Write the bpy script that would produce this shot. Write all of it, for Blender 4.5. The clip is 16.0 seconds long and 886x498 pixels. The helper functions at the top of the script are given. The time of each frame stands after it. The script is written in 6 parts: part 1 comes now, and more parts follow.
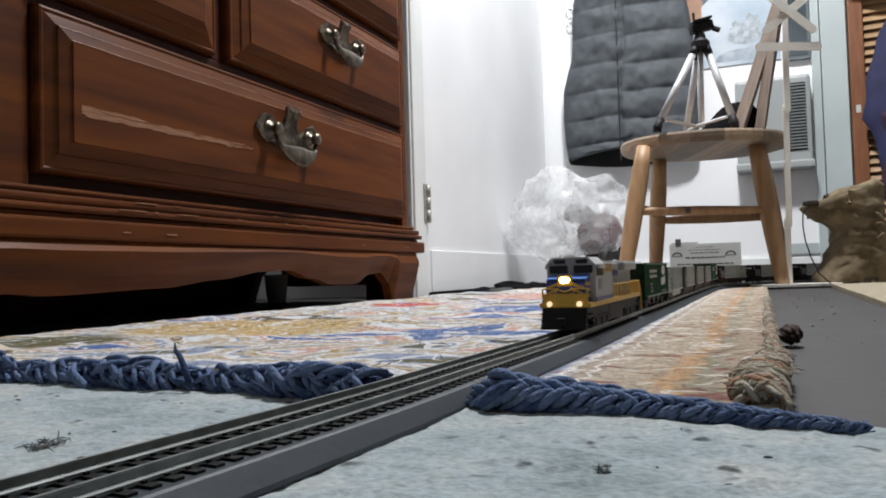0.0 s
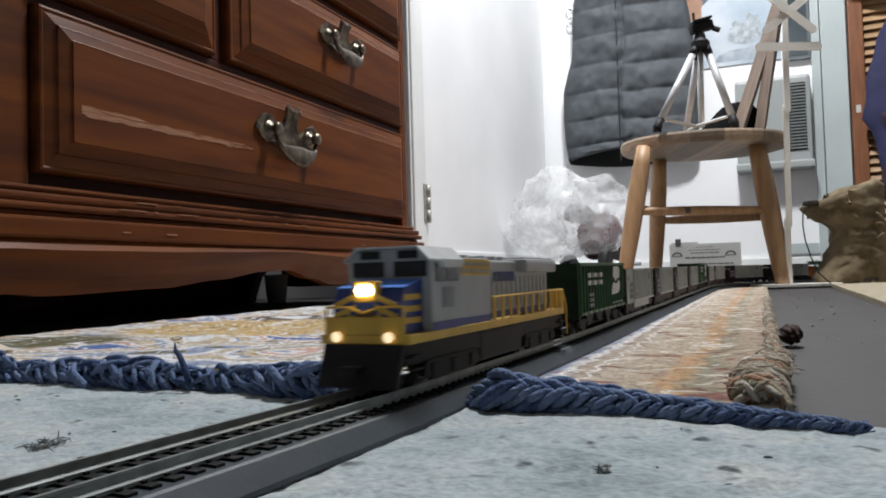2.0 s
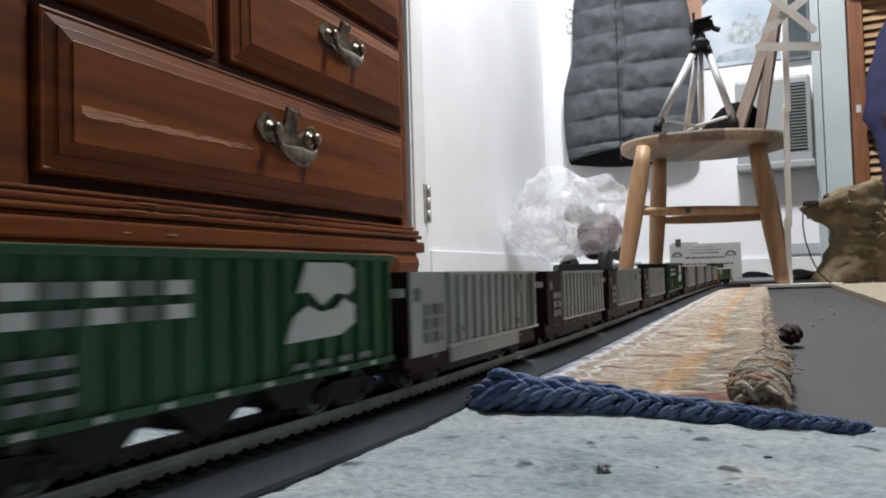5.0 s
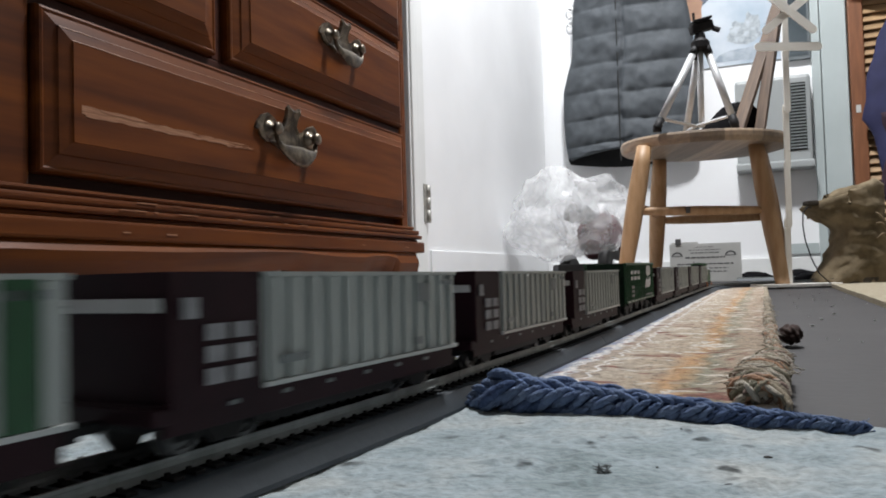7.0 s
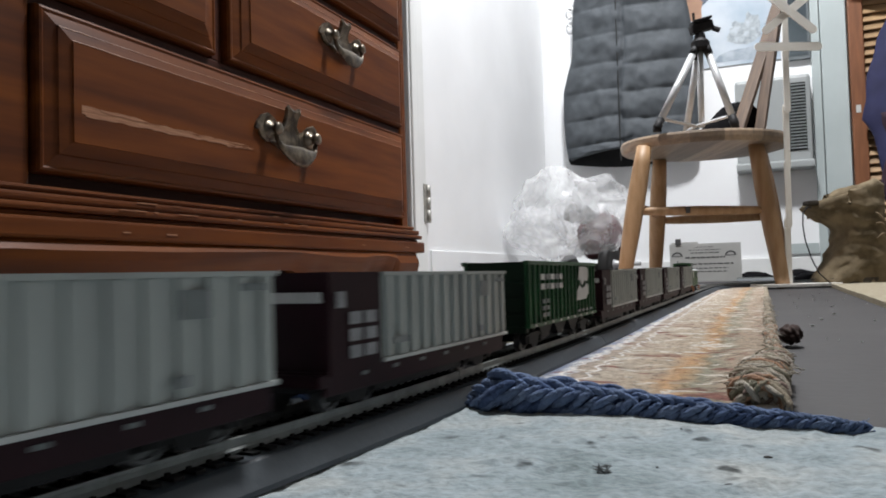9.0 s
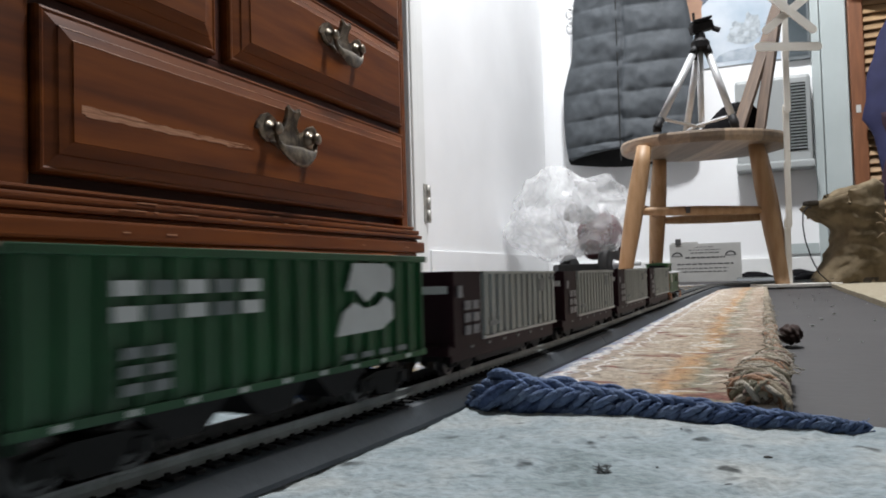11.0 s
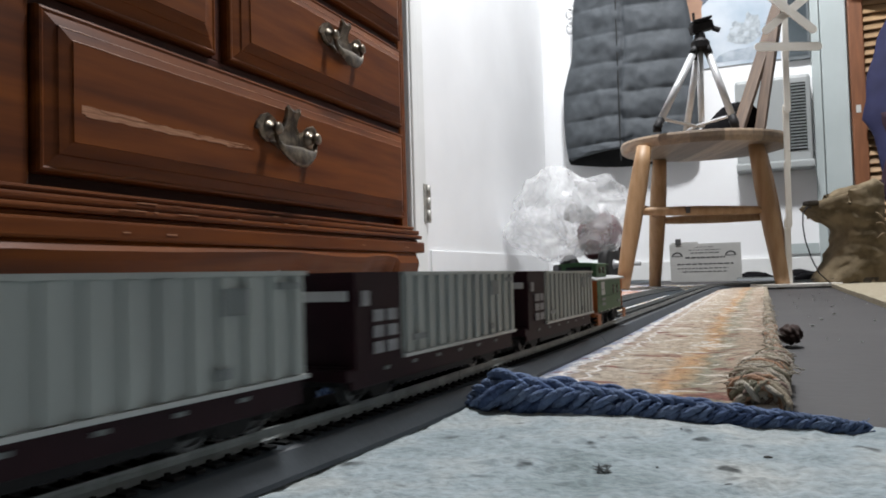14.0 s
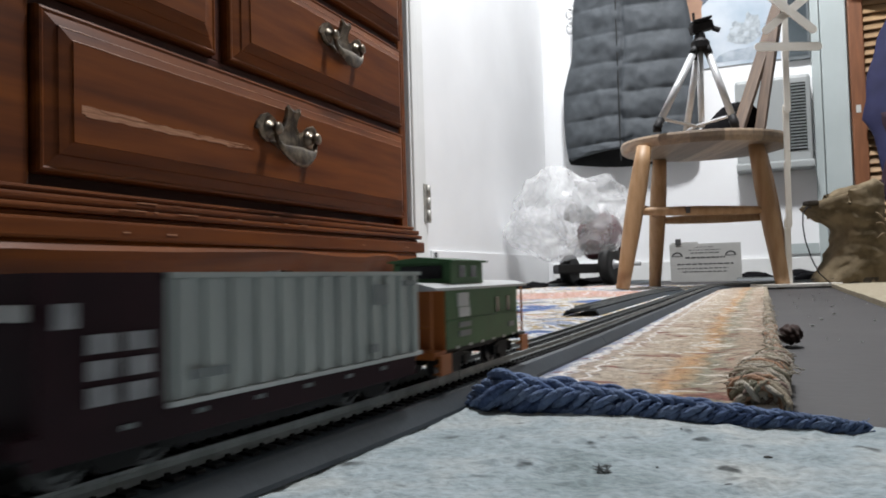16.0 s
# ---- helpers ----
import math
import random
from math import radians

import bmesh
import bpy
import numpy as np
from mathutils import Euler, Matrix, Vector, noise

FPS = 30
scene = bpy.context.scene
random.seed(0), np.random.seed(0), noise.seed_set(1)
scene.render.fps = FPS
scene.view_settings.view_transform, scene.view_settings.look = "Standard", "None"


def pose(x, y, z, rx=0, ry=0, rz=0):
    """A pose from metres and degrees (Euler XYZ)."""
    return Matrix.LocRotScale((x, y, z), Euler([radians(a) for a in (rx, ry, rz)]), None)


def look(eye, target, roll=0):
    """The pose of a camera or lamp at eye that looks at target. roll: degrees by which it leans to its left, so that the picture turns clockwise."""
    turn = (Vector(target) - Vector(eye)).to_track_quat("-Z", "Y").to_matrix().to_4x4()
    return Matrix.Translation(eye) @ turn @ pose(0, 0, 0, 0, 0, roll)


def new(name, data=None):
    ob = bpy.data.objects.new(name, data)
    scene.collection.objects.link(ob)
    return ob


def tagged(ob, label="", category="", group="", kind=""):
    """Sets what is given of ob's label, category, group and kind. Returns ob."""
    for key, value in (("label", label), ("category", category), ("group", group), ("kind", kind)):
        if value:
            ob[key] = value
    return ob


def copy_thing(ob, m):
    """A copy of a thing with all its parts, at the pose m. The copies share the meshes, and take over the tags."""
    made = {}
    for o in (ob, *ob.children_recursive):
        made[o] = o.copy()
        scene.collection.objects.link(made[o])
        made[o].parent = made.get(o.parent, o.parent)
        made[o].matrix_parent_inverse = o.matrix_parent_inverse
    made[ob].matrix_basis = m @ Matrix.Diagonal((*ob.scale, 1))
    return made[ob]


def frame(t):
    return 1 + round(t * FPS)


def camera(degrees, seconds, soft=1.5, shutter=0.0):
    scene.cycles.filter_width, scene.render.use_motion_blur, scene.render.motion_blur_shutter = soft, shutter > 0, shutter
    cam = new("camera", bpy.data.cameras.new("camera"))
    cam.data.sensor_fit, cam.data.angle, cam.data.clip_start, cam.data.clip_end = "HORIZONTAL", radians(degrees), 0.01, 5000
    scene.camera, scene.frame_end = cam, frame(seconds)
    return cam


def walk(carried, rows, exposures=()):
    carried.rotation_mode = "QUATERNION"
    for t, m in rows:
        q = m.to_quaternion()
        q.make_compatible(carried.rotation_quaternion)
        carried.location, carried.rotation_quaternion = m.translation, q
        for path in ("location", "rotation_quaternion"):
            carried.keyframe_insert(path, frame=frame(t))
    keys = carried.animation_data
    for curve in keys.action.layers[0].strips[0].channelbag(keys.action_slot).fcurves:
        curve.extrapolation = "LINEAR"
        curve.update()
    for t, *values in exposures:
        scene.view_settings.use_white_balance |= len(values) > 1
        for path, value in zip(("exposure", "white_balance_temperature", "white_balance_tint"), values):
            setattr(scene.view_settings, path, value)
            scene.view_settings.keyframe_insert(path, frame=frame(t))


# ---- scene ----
ROWS_END = 16.0
EYE = (0.0, 0.0, 0.062)
cam = camera(62.2, ROWS_END, soft=1.85, shutter=0.9)
CAM_POSE = look(EYE, (0.0, 1.0, 0.062 + math.tan(radians(2.03))), roll=-1.6)
walk(cam, [(0.0, CAM_POSE), (16.0, CAM_POSE)], exposures=[(0.0, 0.0), (16.0, 0.0)])

# The room is turned by this angle: local x to the right along the back wall, local y along the chest of drawers.
TURN = 23.5
ROOM = pose(0, 0, 0, 0, 0, -TURN)
SLOPE = 0.006          # the old floor rises gently towards the back wall


def at_room(a, b, z=0.0, rz=0.0):
    return ROOM @ pose(a, b, z, 0, 0, rz)


def floor_z(b):
    return SLOPE * max(b, 0.0)


# ---- light ----
world = bpy.data.worlds.new("world")
scene.world = world
world.use_nodes = True
world.node_tree.nodes["Background"].inputs[0].default_value = (0.9, 0.95, 1.0, 1)
world.node_tree.nodes["Background"].inputs[1].default_value = 0.03


def area_lamp(name, eye, target, size, power, colour):
    data = bpy.data.lights.new(name, "AREA")
    data.shape, data.size, data.energy, data.color = "DISK", size, power, colour
    ob = new(name, data)
    ob.matrix_world = look(eye, target)
    return ob


area_lamp("ceiling_lamp", (0.50, 1.44, 2.22), (0.48, 1.44, 0.0), 0.30, 73, (0.965, 0.975, 1.0))
area_lamp("standing_lamp", (-0.75, -1.9, 1.25), (0.6, 1.9, 0.3), 0.25, 1.2, (0.98, 0.98, 1.0))

# ---- materials ----


def material(name, colour, rough=0.5, metal=0.0, second=None, scale=20.0, mix=(0.35, 0.65), stretch=(1, 1, 1), detail=4.0,
             bump=0.0, bump_scale=200.0, coat=0.0, spec=0.5, rough_var=0.0, random_tint=0.0):
    m = bpy.data.materials.new(name)
    m.use_nodes = True
    nt = m.node_tree
    b = nt.nodes["Principled BSDF"]
    b.inputs["Roughness"].default_value = rough
    b.inputs["Metallic"].default_value = metal
    b.inputs["Coat Weight"].default_value = coat
    b.inputs["Specular IOR Level"].default_value = spec
    b.inputs["Base Color"].default_value = (*colour, 1)
    tc = nt.nodes.new("ShaderNodeTexCoord")
    mp = nt.nodes.new("ShaderNodeMapping")
    mp.inputs["Scale"].default_value = stretch
    nt.links.new(tc.outputs["Object"], mp.inputs["Vector"])
    if second is not None:
        no = nt.nodes.new("ShaderNodeTexNoise")
        no.inputs["Scale"].default_value, no.inputs["Detail"].default_value = scale, detail
        nt.links.new(mp.outputs[0], no.inputs["Vector"])
        ra = nt.nodes.new("ShaderNodeValToRGB")
        ra.color_ramp.elements[0].position, ra.color_ramp.elements[1].position = mix
        ra.color_ramp.elements[0].color, ra.color_ramp.elements[1].color = (*colour, 1), (*second, 1)
        nt.links.new(no.outputs["Fac"], ra.inputs[0])
        out = ra.outputs[0]
        if random_tint:
            info = nt.nodes.new("ShaderNodeObjectInfo")
            hs = nt.nodes.new("ShaderNodeHueSaturation")
            mr = nt.nodes.new("ShaderNodeMapRange")
            mr.inputs[3].default_value, mr.inputs[4].default_value = 1 - random_tint, 1 + random_tint
            nt.links.new(info.outputs["Random"], mr.inputs[0])
            nt.links.new(mr.outputs[0], hs.inputs["Value"])
            nt.links.new(out, hs.inputs["Color"])
            out = hs.outputs[0]
        nt.links.new(out, b.inputs["Base Color"])
        if rough_var:
            mr = nt.nodes.new("ShaderNodeMapRange")
            mr.inputs[3].default_value, mr.inputs[4].default_value = rough - rough_var, rough + rough_var
            nt.links.new(no.outputs["Fac"], mr.inputs[0])
            nt.links.new(mr.outputs[0], b.inputs["Roughness"])
    if bump:
        nb = nt.nodes.new("ShaderNodeTexNoise")
        nb.inputs["Scale"].default_value, nb.inputs["Detail"].default_value = bump_scale, 3.0
        nt.links.new(mp.outputs[0], nb.inputs["Vector"])
        bu = nt.nodes.new("ShaderNodeBump")
        bu.inputs["Strength"].default_value, bu.inputs["Distance"].default_value = bump, 0.002
        nt.links.new(nb.outputs["Fac"], bu.inputs["Height"])
        nt.links.new(bu.outputs[0], b.inputs["Normal"])
    return m


def glow(name, colour, power):
    m = material(name, colour, 0.3)
    b = m.node_tree.nodes["Principled BSDF"]
    b.inputs["Emission Color"].default_value = (*colour, 1)
    b.inputs["Emission Strength"].default_value = power
    return m


WALL = material("wall_paint", (0.86, 0.87, 0.88), 0.55, second=(0.81, 0.82, 0.83), scale=3, bump=0.15, bump_scale=60)
TRIM = material("white_trim_paint", (0.80, 0.81, 0.80), 0.4, second=(0.72, 0.73, 0.72), scale=6, bump=0.08, bump_scale=40)
DOORPAINT = material("door_paint", (0.88, 0.89, 0.90), 0.45, second=(0.83, 0.84, 0.85), scale=4)
FLOOR = material("grey_floor", (0.028, 0.026, 0.026), 0.65, second=(0.040, 0.037, 0.037), scale=8, bump=0.12, bump_scale=120)
CEIL = material("ceiling_paint", (0.58, 0.58, 0.58), 0.8, second=(0.54, 0.54, 0.54), scale=5)
# for the unseen walls: darker than the white ones, so less light bounces
LOW_BOUNCE_WALL = material("low_bounce_wall_paint", (0.42, 0.41, 0.40), 0.7, second=(0.37, 0.36, 0.35), scale=3, bump=0.15, bump_scale=60)
WOOD = material("cherry_wood", (0.150, 0.043, 0.0070), 0.47, second=(0.046, 0.011, 0.0034), scale=4.5, stretch=(9, 0.8, 9), detail=8,
                mix=(0.28, 0.78), bump=0.05, bump_scale=40, coat=0.03, rough_var=0.10, spec=0.16)
# cherry wood again, darkened: shade of recessed and inner parts is painted in
WOOD_SHADED = material("shaded_cherry_wood", (0.050, 0.012, 0.005), 0.55, second=(0.028, 0.007, 0.003), scale=7, stretch=(9, 0.8, 9), detail=7, spec=0.2)
SCRAPED = material("scraped_wood", (0.34, 0.17, 0.09), 0.6, second=(0.20, 0.08, 0.035), scale=60, stretch=(3, 0.5, 14))
BRASS = material("aged_brass", (0.24, 0.20, 0.15), 0.34, 0.85, second=(0.07, 0.06, 0.05), scale=60, bump=0.2, bump_scale=300)
STEEL = material("hinge_steel", (0.40, 0.39, 0.36), 0.5, 0.4, second=(0.30, 0.29, 0.26), scale=80)
ROADBED = material("roadbed_plastic", (0.028, 0.038, 0.047), 0.5, second=(0.037, 0.049, 0.060), scale=14, bump=0.06, bump_scale=300)
TIE = material("tie_plastic", (0.006, 0.006, 0.006), 0.7, second=(0.012, 0.012, 0.012), scale=60, random_tint=0.3, spec=0.2)
RAIL = material("rail_steel", (0.28, 0.30, 0.295), 0.5, 0.3, second=(0.19, 0.205, 0.20), scale=120)

# ---- mesh helpers ----


def part(name, bm, mat, parent=None, label="", m=None, smooth=False):
    me = bpy.data.meshes.new(name)
    bmesh.ops.recalc_face_normals(bm, faces=bm.faces)
    bm.to_mesh(me)
    bm.free()
    for mt in (mat if isinstance(mat, (list, tuple)) else [mat]):
        me.materials.append(mt)
    if smooth:
        for p in me.polygons:
            p.use_smooth = True
    ob = new(name, me)
    if parent is not None:
        ob.parent = parent
    if m is not None:
        ob.matrix_basis = m
    if label:
        ob["label"] = label
    return ob


def thing(name, m, label, category, group="", kind=""):
    ob = new(name)
    ob.empty_display_size = 0.05
    ob.matrix_basis = m
    return tagged(ob, label, category, group, kind)


def box(bm, lo, hi, bevel=0.0, m=None, mi=0):
    lo, hi = Vector(lo), Vector(hi)
    r = bmesh.ops.create_cube(bm, size=1.0, matrix=Matrix.Translation((lo + hi) / 2) @ Matrix.Diagonal((*(hi - lo), 1)))
    vs = r["verts"]
    if m is not None:
        bmesh.ops.transform(bm, matrix=m, verts=vs)
    fs = {f for v in vs for f in v.link_faces}
    for f in fs:
        f.material_index = mi
    if bevel:
        es = list({e for v in vs for e in v.link_edges})
        bmesh.ops.bevel(bm, geom=es, offset=bevel, segments=2, profile=0.6, affect="EDGES")
    return bm


def boxm(lo, hi, bevel=0.0, m=None):
    return box(bmesh.new(), lo, hi, bevel, m)


def ring_mesh(bm, rings, closed=True, caps=True):
    """Joins rings of points (all of one length) into a skin."""
    vv = [[bm.verts.new(p) for p in r] for r in rings]
    n = len(vv[0])
    for a, b in zip(vv, vv[1:]):
        for i in range(n if closed else n - 1):
            j = (i + 1) % n
            bm.faces.new((a[i], a[j], b[j], b[i]))
    if caps and closed:
        bm.faces.new(list(reversed(vv[0])))
        bm.faces.new(vv[-1])
    return bm


def rod(bm, pts, radii, n=10):
    """A tapered round rod through the points."""
    pts = [Vector(p) for p in pts]
    if not isinstance(radii, (list, tuple)):
        radii = [radii] * len(pts)
    rings = []
    ref = None
    for i, p in enumerate(pts):
        d = (pts[min(i + 1, len(pts) - 1)] - pts[max(i - 1, 0)]).normalized()
        if ref is None:
            ref = Vector((0, 0, 1)) if abs(d.z) < 0.9 else Vector((1, 0, 0))
        s = d.cross(ref).normalized()
        ref = s.cross(d).normalized()
        rings.append([p + radii[i] * (math.cos(2 * math.pi * k / n) * s + math.sin(2 * math.pi * k / n) * ref) for k in range(n)])
    return ring_mesh(bm, rings)


def rodm(pts, radii, n=10):
    return rod(bmesh.new(), pts, radii, n)


def lathe(bm, profile, n=20, m=None):
    """Turns a profile of (radius, height) about z."""
    rings = [[Vector((r * math.cos(2 * math.pi * k / n), r * math.sin(2 * math.pi * k / n), z)) for k in range(n)] for r, z in profile]
    if m is not None:
        rings = [[m @ p for p in r] for r in rings]
    return ring_mesh(bm, rings)


def extrude_x(bm, outline, x0, x1, mi=0):
    """A solid from an outline of (y, z) points, between x0 and x1."""
    a = [bm.verts.new((x0, y, z)) for y, z in outline]
    b = [bm.verts.new((x1, y, z)) for y, z in outline]
    n = len(a)
    fs = [bm.faces.new((a[i], a[(i + 1) % n], b[(i + 1) % n], b[i])) for i in range(n)]
    fs += [bm.faces.new(list(reversed(a))), bm.faces.new(b)]
    for f in fs:
        f.material_index = mi
    return bm


def ripple(bm, amount, scale, seed=0.0):
    for v in bm.verts:
        v.co += noise.noise_vector(v.co * scale + Vector((seed, seed * 1.7, 0))) * amount


# ---- the setting ----
BACK = 2.78       # back wall
LEFT = -0.745     # wall with the white door
CH = 2.35


def setting(name, bm, mat, label):
    ob = part(name, bm, mat, m=ROOM.copy())
    return tagged(ob, label, name.split("_")[0], kind="structure")


def build_setting():
    bm = bmesh.new()
    # floor: one sheet that rises gently to the back
    ys = [-3.0, 0.0, 0.6, 1.2, 1.8, 2.4, BACK + 0.02]
    xs = [-2.0, -1.2, -0.6, 0.0, 0.6, 1.4, 2.2]
    g = [[bm.verts.new((x, y, floor_z(y))) for x in xs] for y in ys]
    for i in range(len(ys) - 1):
        for j in range(len(xs) - 1):
            bm.faces.new((g[i][j], g[i][j + 1], g[i + 1][j + 1], g[i + 1][j]))
    setting("floor", bm, FLOOR, "smooth dark grey painted floor with small scuffs")
    setting("ceiling", boxm((-2.0, -3.0, CH), (2.2, BACK + 0.1, CH + 0.08)), CEIL, "plain white ceiling")
    setting("wall_back", boxm((LEFT - 0.1, BACK, 0), (2.2, BACK + 0.1, CH)), WALL, "white painted back wall")
    setting("wall_right", boxm((2.1, -3.0, 0), (2.2, BACK, CH)), LOW_BOUNCE_WALL, "unseen side wall, dull grey to limit bounced light")
    setting("wall_rear", boxm((-2.0, -3.0, 0), (2.1, -2.9, CH)), LOW_BOUNCE_WALL, "unseen rear wall, dull grey to limit bounced light")
    setting("wall_left", boxm((-1.6, -2.9, 0), (-1.5, 1.72, CH)), WALL, "plain white wall behind the chest of drawers")
    setting("wall_alcove", boxm((-1.5, 1.66, 0), (LEFT - 0.06, 1.72, CH)), WALL, "white wall beside the chest of drawers")
    # door casing, jamb and the closed door leaf
    bm = boxm((LEFT - 0.06, 1.540, 0), (LEFT, 1.595, CH), 0.003)
    box(bm, (LEFT - 0.06, 1.598, 0), (LEFT - 0.008, 1.640, CH), 0.003)
    box(bm, (LEFT - 0.002, 1.545, 0), (LEFT + 0.006, 1.568, CH), 0.003)
    setting("trim_1", bm, TRIM, "white painted door casing with stepped edges")
    door = tagged(new("door_1"), "closed white painted door with a shallow raised border", "door", kind="structure")
    door.matrix_basis = ROOM.copy()
    part("leaf", boxm((LEFT - 0.055, 1.643, 0.02), (LEFT - 0.015, BACK - 0.01, CH)), DOORPAINT, door)
    part("bottom_rail", boxm((LEFT - 0.015, 1.668, 0.02), (LEFT - 0.010, BACK - 0.03, 0.125), 0.002), DOORPAINT, door)
    hinge = part("hinge", boxm((LEFT - 0.008, 1.621, 0.192), (LEFT - 0.0055, 1.657, 0.286), 0.001), STEEL, door, "worn steel butt hinge")
    for k in range(3):
        part("knuckle", rodm([(LEFT - 0.003, 1.640, 0.194 + k * 0.031), (LEFT - 0.003, 1.640, 0.222 + k * 0.031)], 0.0055, 10), STEEL, hinge, smooth=True)
    setting("baseboard", boxm((LEFT + 0.002, BACK - 0.014, 0.017), (2.1, BACK - 0.001, 0.09), 0.003), TRIM, "low white painted baseboard with dust")


build_setting()

# ---- the chest of drawers ----
# local frame: x to the right along the room, y along the front; the front plane is x = 0, the right end y = 0
FRONT = -0.72
WORN = material("worn_wood_edge", (0.30, 0.125, 0.045), 0.45, second=(0.16, 0.05, 0.015), scale=30)
END_B = 1.500


def build_dresser():
    d = thing("chest_of_drawers", at_room(FRONT, END_B, 0), "worn cherry chest of drawers with brass pulls and scalloped plinth", "chest of drawers")
    L0, R0 = -1.12, -0.035
    part("carcass", boxm((-0.45, L0, 0.16), (-0.022, R0, 1.0), 0.004), WOOD_SHADED, d)
    # panel added down to the floor to keep the space underneath dark
    part("shade_panel", boxm((-0.462, L0, 0.004), (-0.451, R0 - 0.02, 1.0), 0.001), WOOD_SHADED, d)
    for lo, hi in ((L0, -0.955), (-0.062, R0)):
        part("stile", boxm((-0.022, lo, 0.165), (0.0, hi, 1.0), 0.003), WOOD, d)
    part("drawer_rail", boxm((-0.022, -0.955, 0.372), (-0.004, -0.062, 0.386), 0.002), WOOD_SHADED, d)
    part("drawer_rail", boxm((-0.022, -0.955, 0.56), (-0.004, -0.062, 0.575), 0.002), WOOD_SHADED, d)
    part("divider", boxm((-0.022, -0.66, 0.386), (-0.004, -0.64, 0.56), 0.002), WOOD_SHADED, d)

    def drawer(y0, y1, z0, z1, handles, rim=0.045):
        bm = bmesh.new()
        box(bm, (-0.02, y0, z0), (0.004, y1, z1), 0.0)
        # raised field with a sloping border
        def ring(x, k):
            return [(x, y0 + k, z0 + k), (x, y1 - k, z0 + k), (x, y1 - k, z1 - k), (x, y0 + k, z1 - k)]
        ring_mesh(bm, [ring(0.0045, 0.0), ring(0.0085, 0.0015), ring(0.0095, 0.004), ring(0.0080, 0.0065), ring(0.0125, 0.0195), ring(0.0145, 0.0205), ring(0.0150, 0.0220), ring(0.0190, 0.0345), ring(0.0205, 0.0350), ring(0.0205, 0.0360)])
        dr = part("drawer", bm, WOOD, d)
        # worn, paler edges of the sloping border
        for k, x in ((0.0212, 0.0146), (0.0350, 0.0203)):
            b2 = bmesh.new()
            rods = [Vector((x, y0 + k + (y1 - y0 - 2 * k) * i / 30, z1 - k + 0.0004 * math.sin(i * 1.7))) for i in range(31)]
            rod(b2, rods, [0.0006 + 0.0007 * abs(noise.noise(Vector((i * 0.37, k * 90, y0 * 7)))) for i in range(31)], 5)
            part("worn_edge", b2, WORN, dr, "paler worn edge")
        for hy, hz, s in handles:
            pull(dr, hy, hz, s)
        return dr

    def pull(dr, y, z, s):
        bm = bmesh.new()
        # backplate cut with lobes
        half = [(0.0, 0.046), (0.009, 0.048), (0.015, 0.051), (0.019, 0.047), (0.016, 0.036), (0.017, 0.024), (0.026, 0.013), (0.040, 0.017), (0.050, 0.027), (0.062, 0.031), (0.074, 0.026), (0.083, 0.015), (0.088, 0.004),
                (0.080, 0.002), (0.074, -0.008), (0.060, -0.014), (0.048, -0.012), (0.038, -0.016), (0.026, -0.020), (0.016, -0.018), (0.0, -0.022)]
        out = half + [(-p, q) for p, q in reversed(half[1:-1])]
        ring_mesh(bm, [[(0.0205 + h + 0.010 * k * max(0.0, q - 0.020) / 0.03, y + s * p * k, z + s * q * k) for p, q in out] for h, k in ((0.0, 1.0), (0.004, 1.0), (0.006, 0.90), (0.004, 0.70))])
        pl = part("handle", bm, BRASS, dr, "aged brass pull with a lobed backplate")
        for sg in (-1, 1):
            b2 = bmesh.new()
            lathe(b2, [(0.016, 0), (0.017, 0.003), (0.012, 0.007), (0.007, 0.010), (0.007, 0.014), (0.010, 0.017), (0.010, 0.021), (0.005, 0.024)], 14,
                  Matrix.Translation((0.0225, y + sg * 0.054 * s, z + 0.006 * s)) @ pose(0, 0, 0, 0, 90, 0) @ Matrix.Scale(s, 4))
            part("post", b2, BRASS, pl, smooth=True)
        # bail: slim at the posts, broad and flat in the middle
        rings = []
        for k in range(17):
            a = math.pi * k / 16
            c = Vector((0.036 + 0.008 * math.sin(a), y + s * 0.054 * math.cos(a), z + 0.004 * s - s * 0.036 * math.sin(a) ** 0.6))
            w = s * (0.0045 + 0.0125 * math.sin(a) ** 3)
            rings.append([c + Vector((s * 0.0045 * math.cos(q), 0, w * math.sin(q))) for q in [2 * math.pi * i / 8 for i in range(8)]])
        part("bail", ring_mesh(bmesh.new(), rings), BRASS, pl, smooth=True)

    low_drawer = drawer(-0.95, -0.067, 0.187, 0.371, [(-0.510, 0.290, 1.0)])
    # scraped strip on the field, tapering off
    rn = random.Random(8)
    for k, (ya, yb, za, zb, w) in enumerate(((-0.905, -0.76, 0.2600, 0.2585, 0.0110), (-0.90, -0.72, 0.2555, 0.2572, 0.0040), (-0.80, -0.64, 0.2580, 0.2600, 0.0065), (-0.74, -0.61, 0.2625, 0.2625, 0.0022),
                                             (-0.70, -0.60, 0.2575, 0.2605, 0.0018), (-0.88, -0.70, 0.2640, 0.2620, 0.0022), (-0.66, -0.605, 0.2560, 0.2590, 0.0012))):
        up, dn = [], []
        for i in range(15):
            t = i / 14
            y, z, ww = ya + (yb - ya) * t, za + (zb - za) * t, w * (1 - t) ** 0.5 * 0.5 + 0.0002
            up.append((y, z + ww + rn.gauss(0, 0.0006)))
            dn.append((y, z - ww + rn.gauss(0, 0.0006)))
        out = up + list(reversed(dn))
        bm = bmesh.new()
        ring_mesh(bm, [[(0.0206 + 0.00007 * k, y, z) for y, z in out], [(0.0208 + 0.00007 * k, y, z) for y, z in out]])
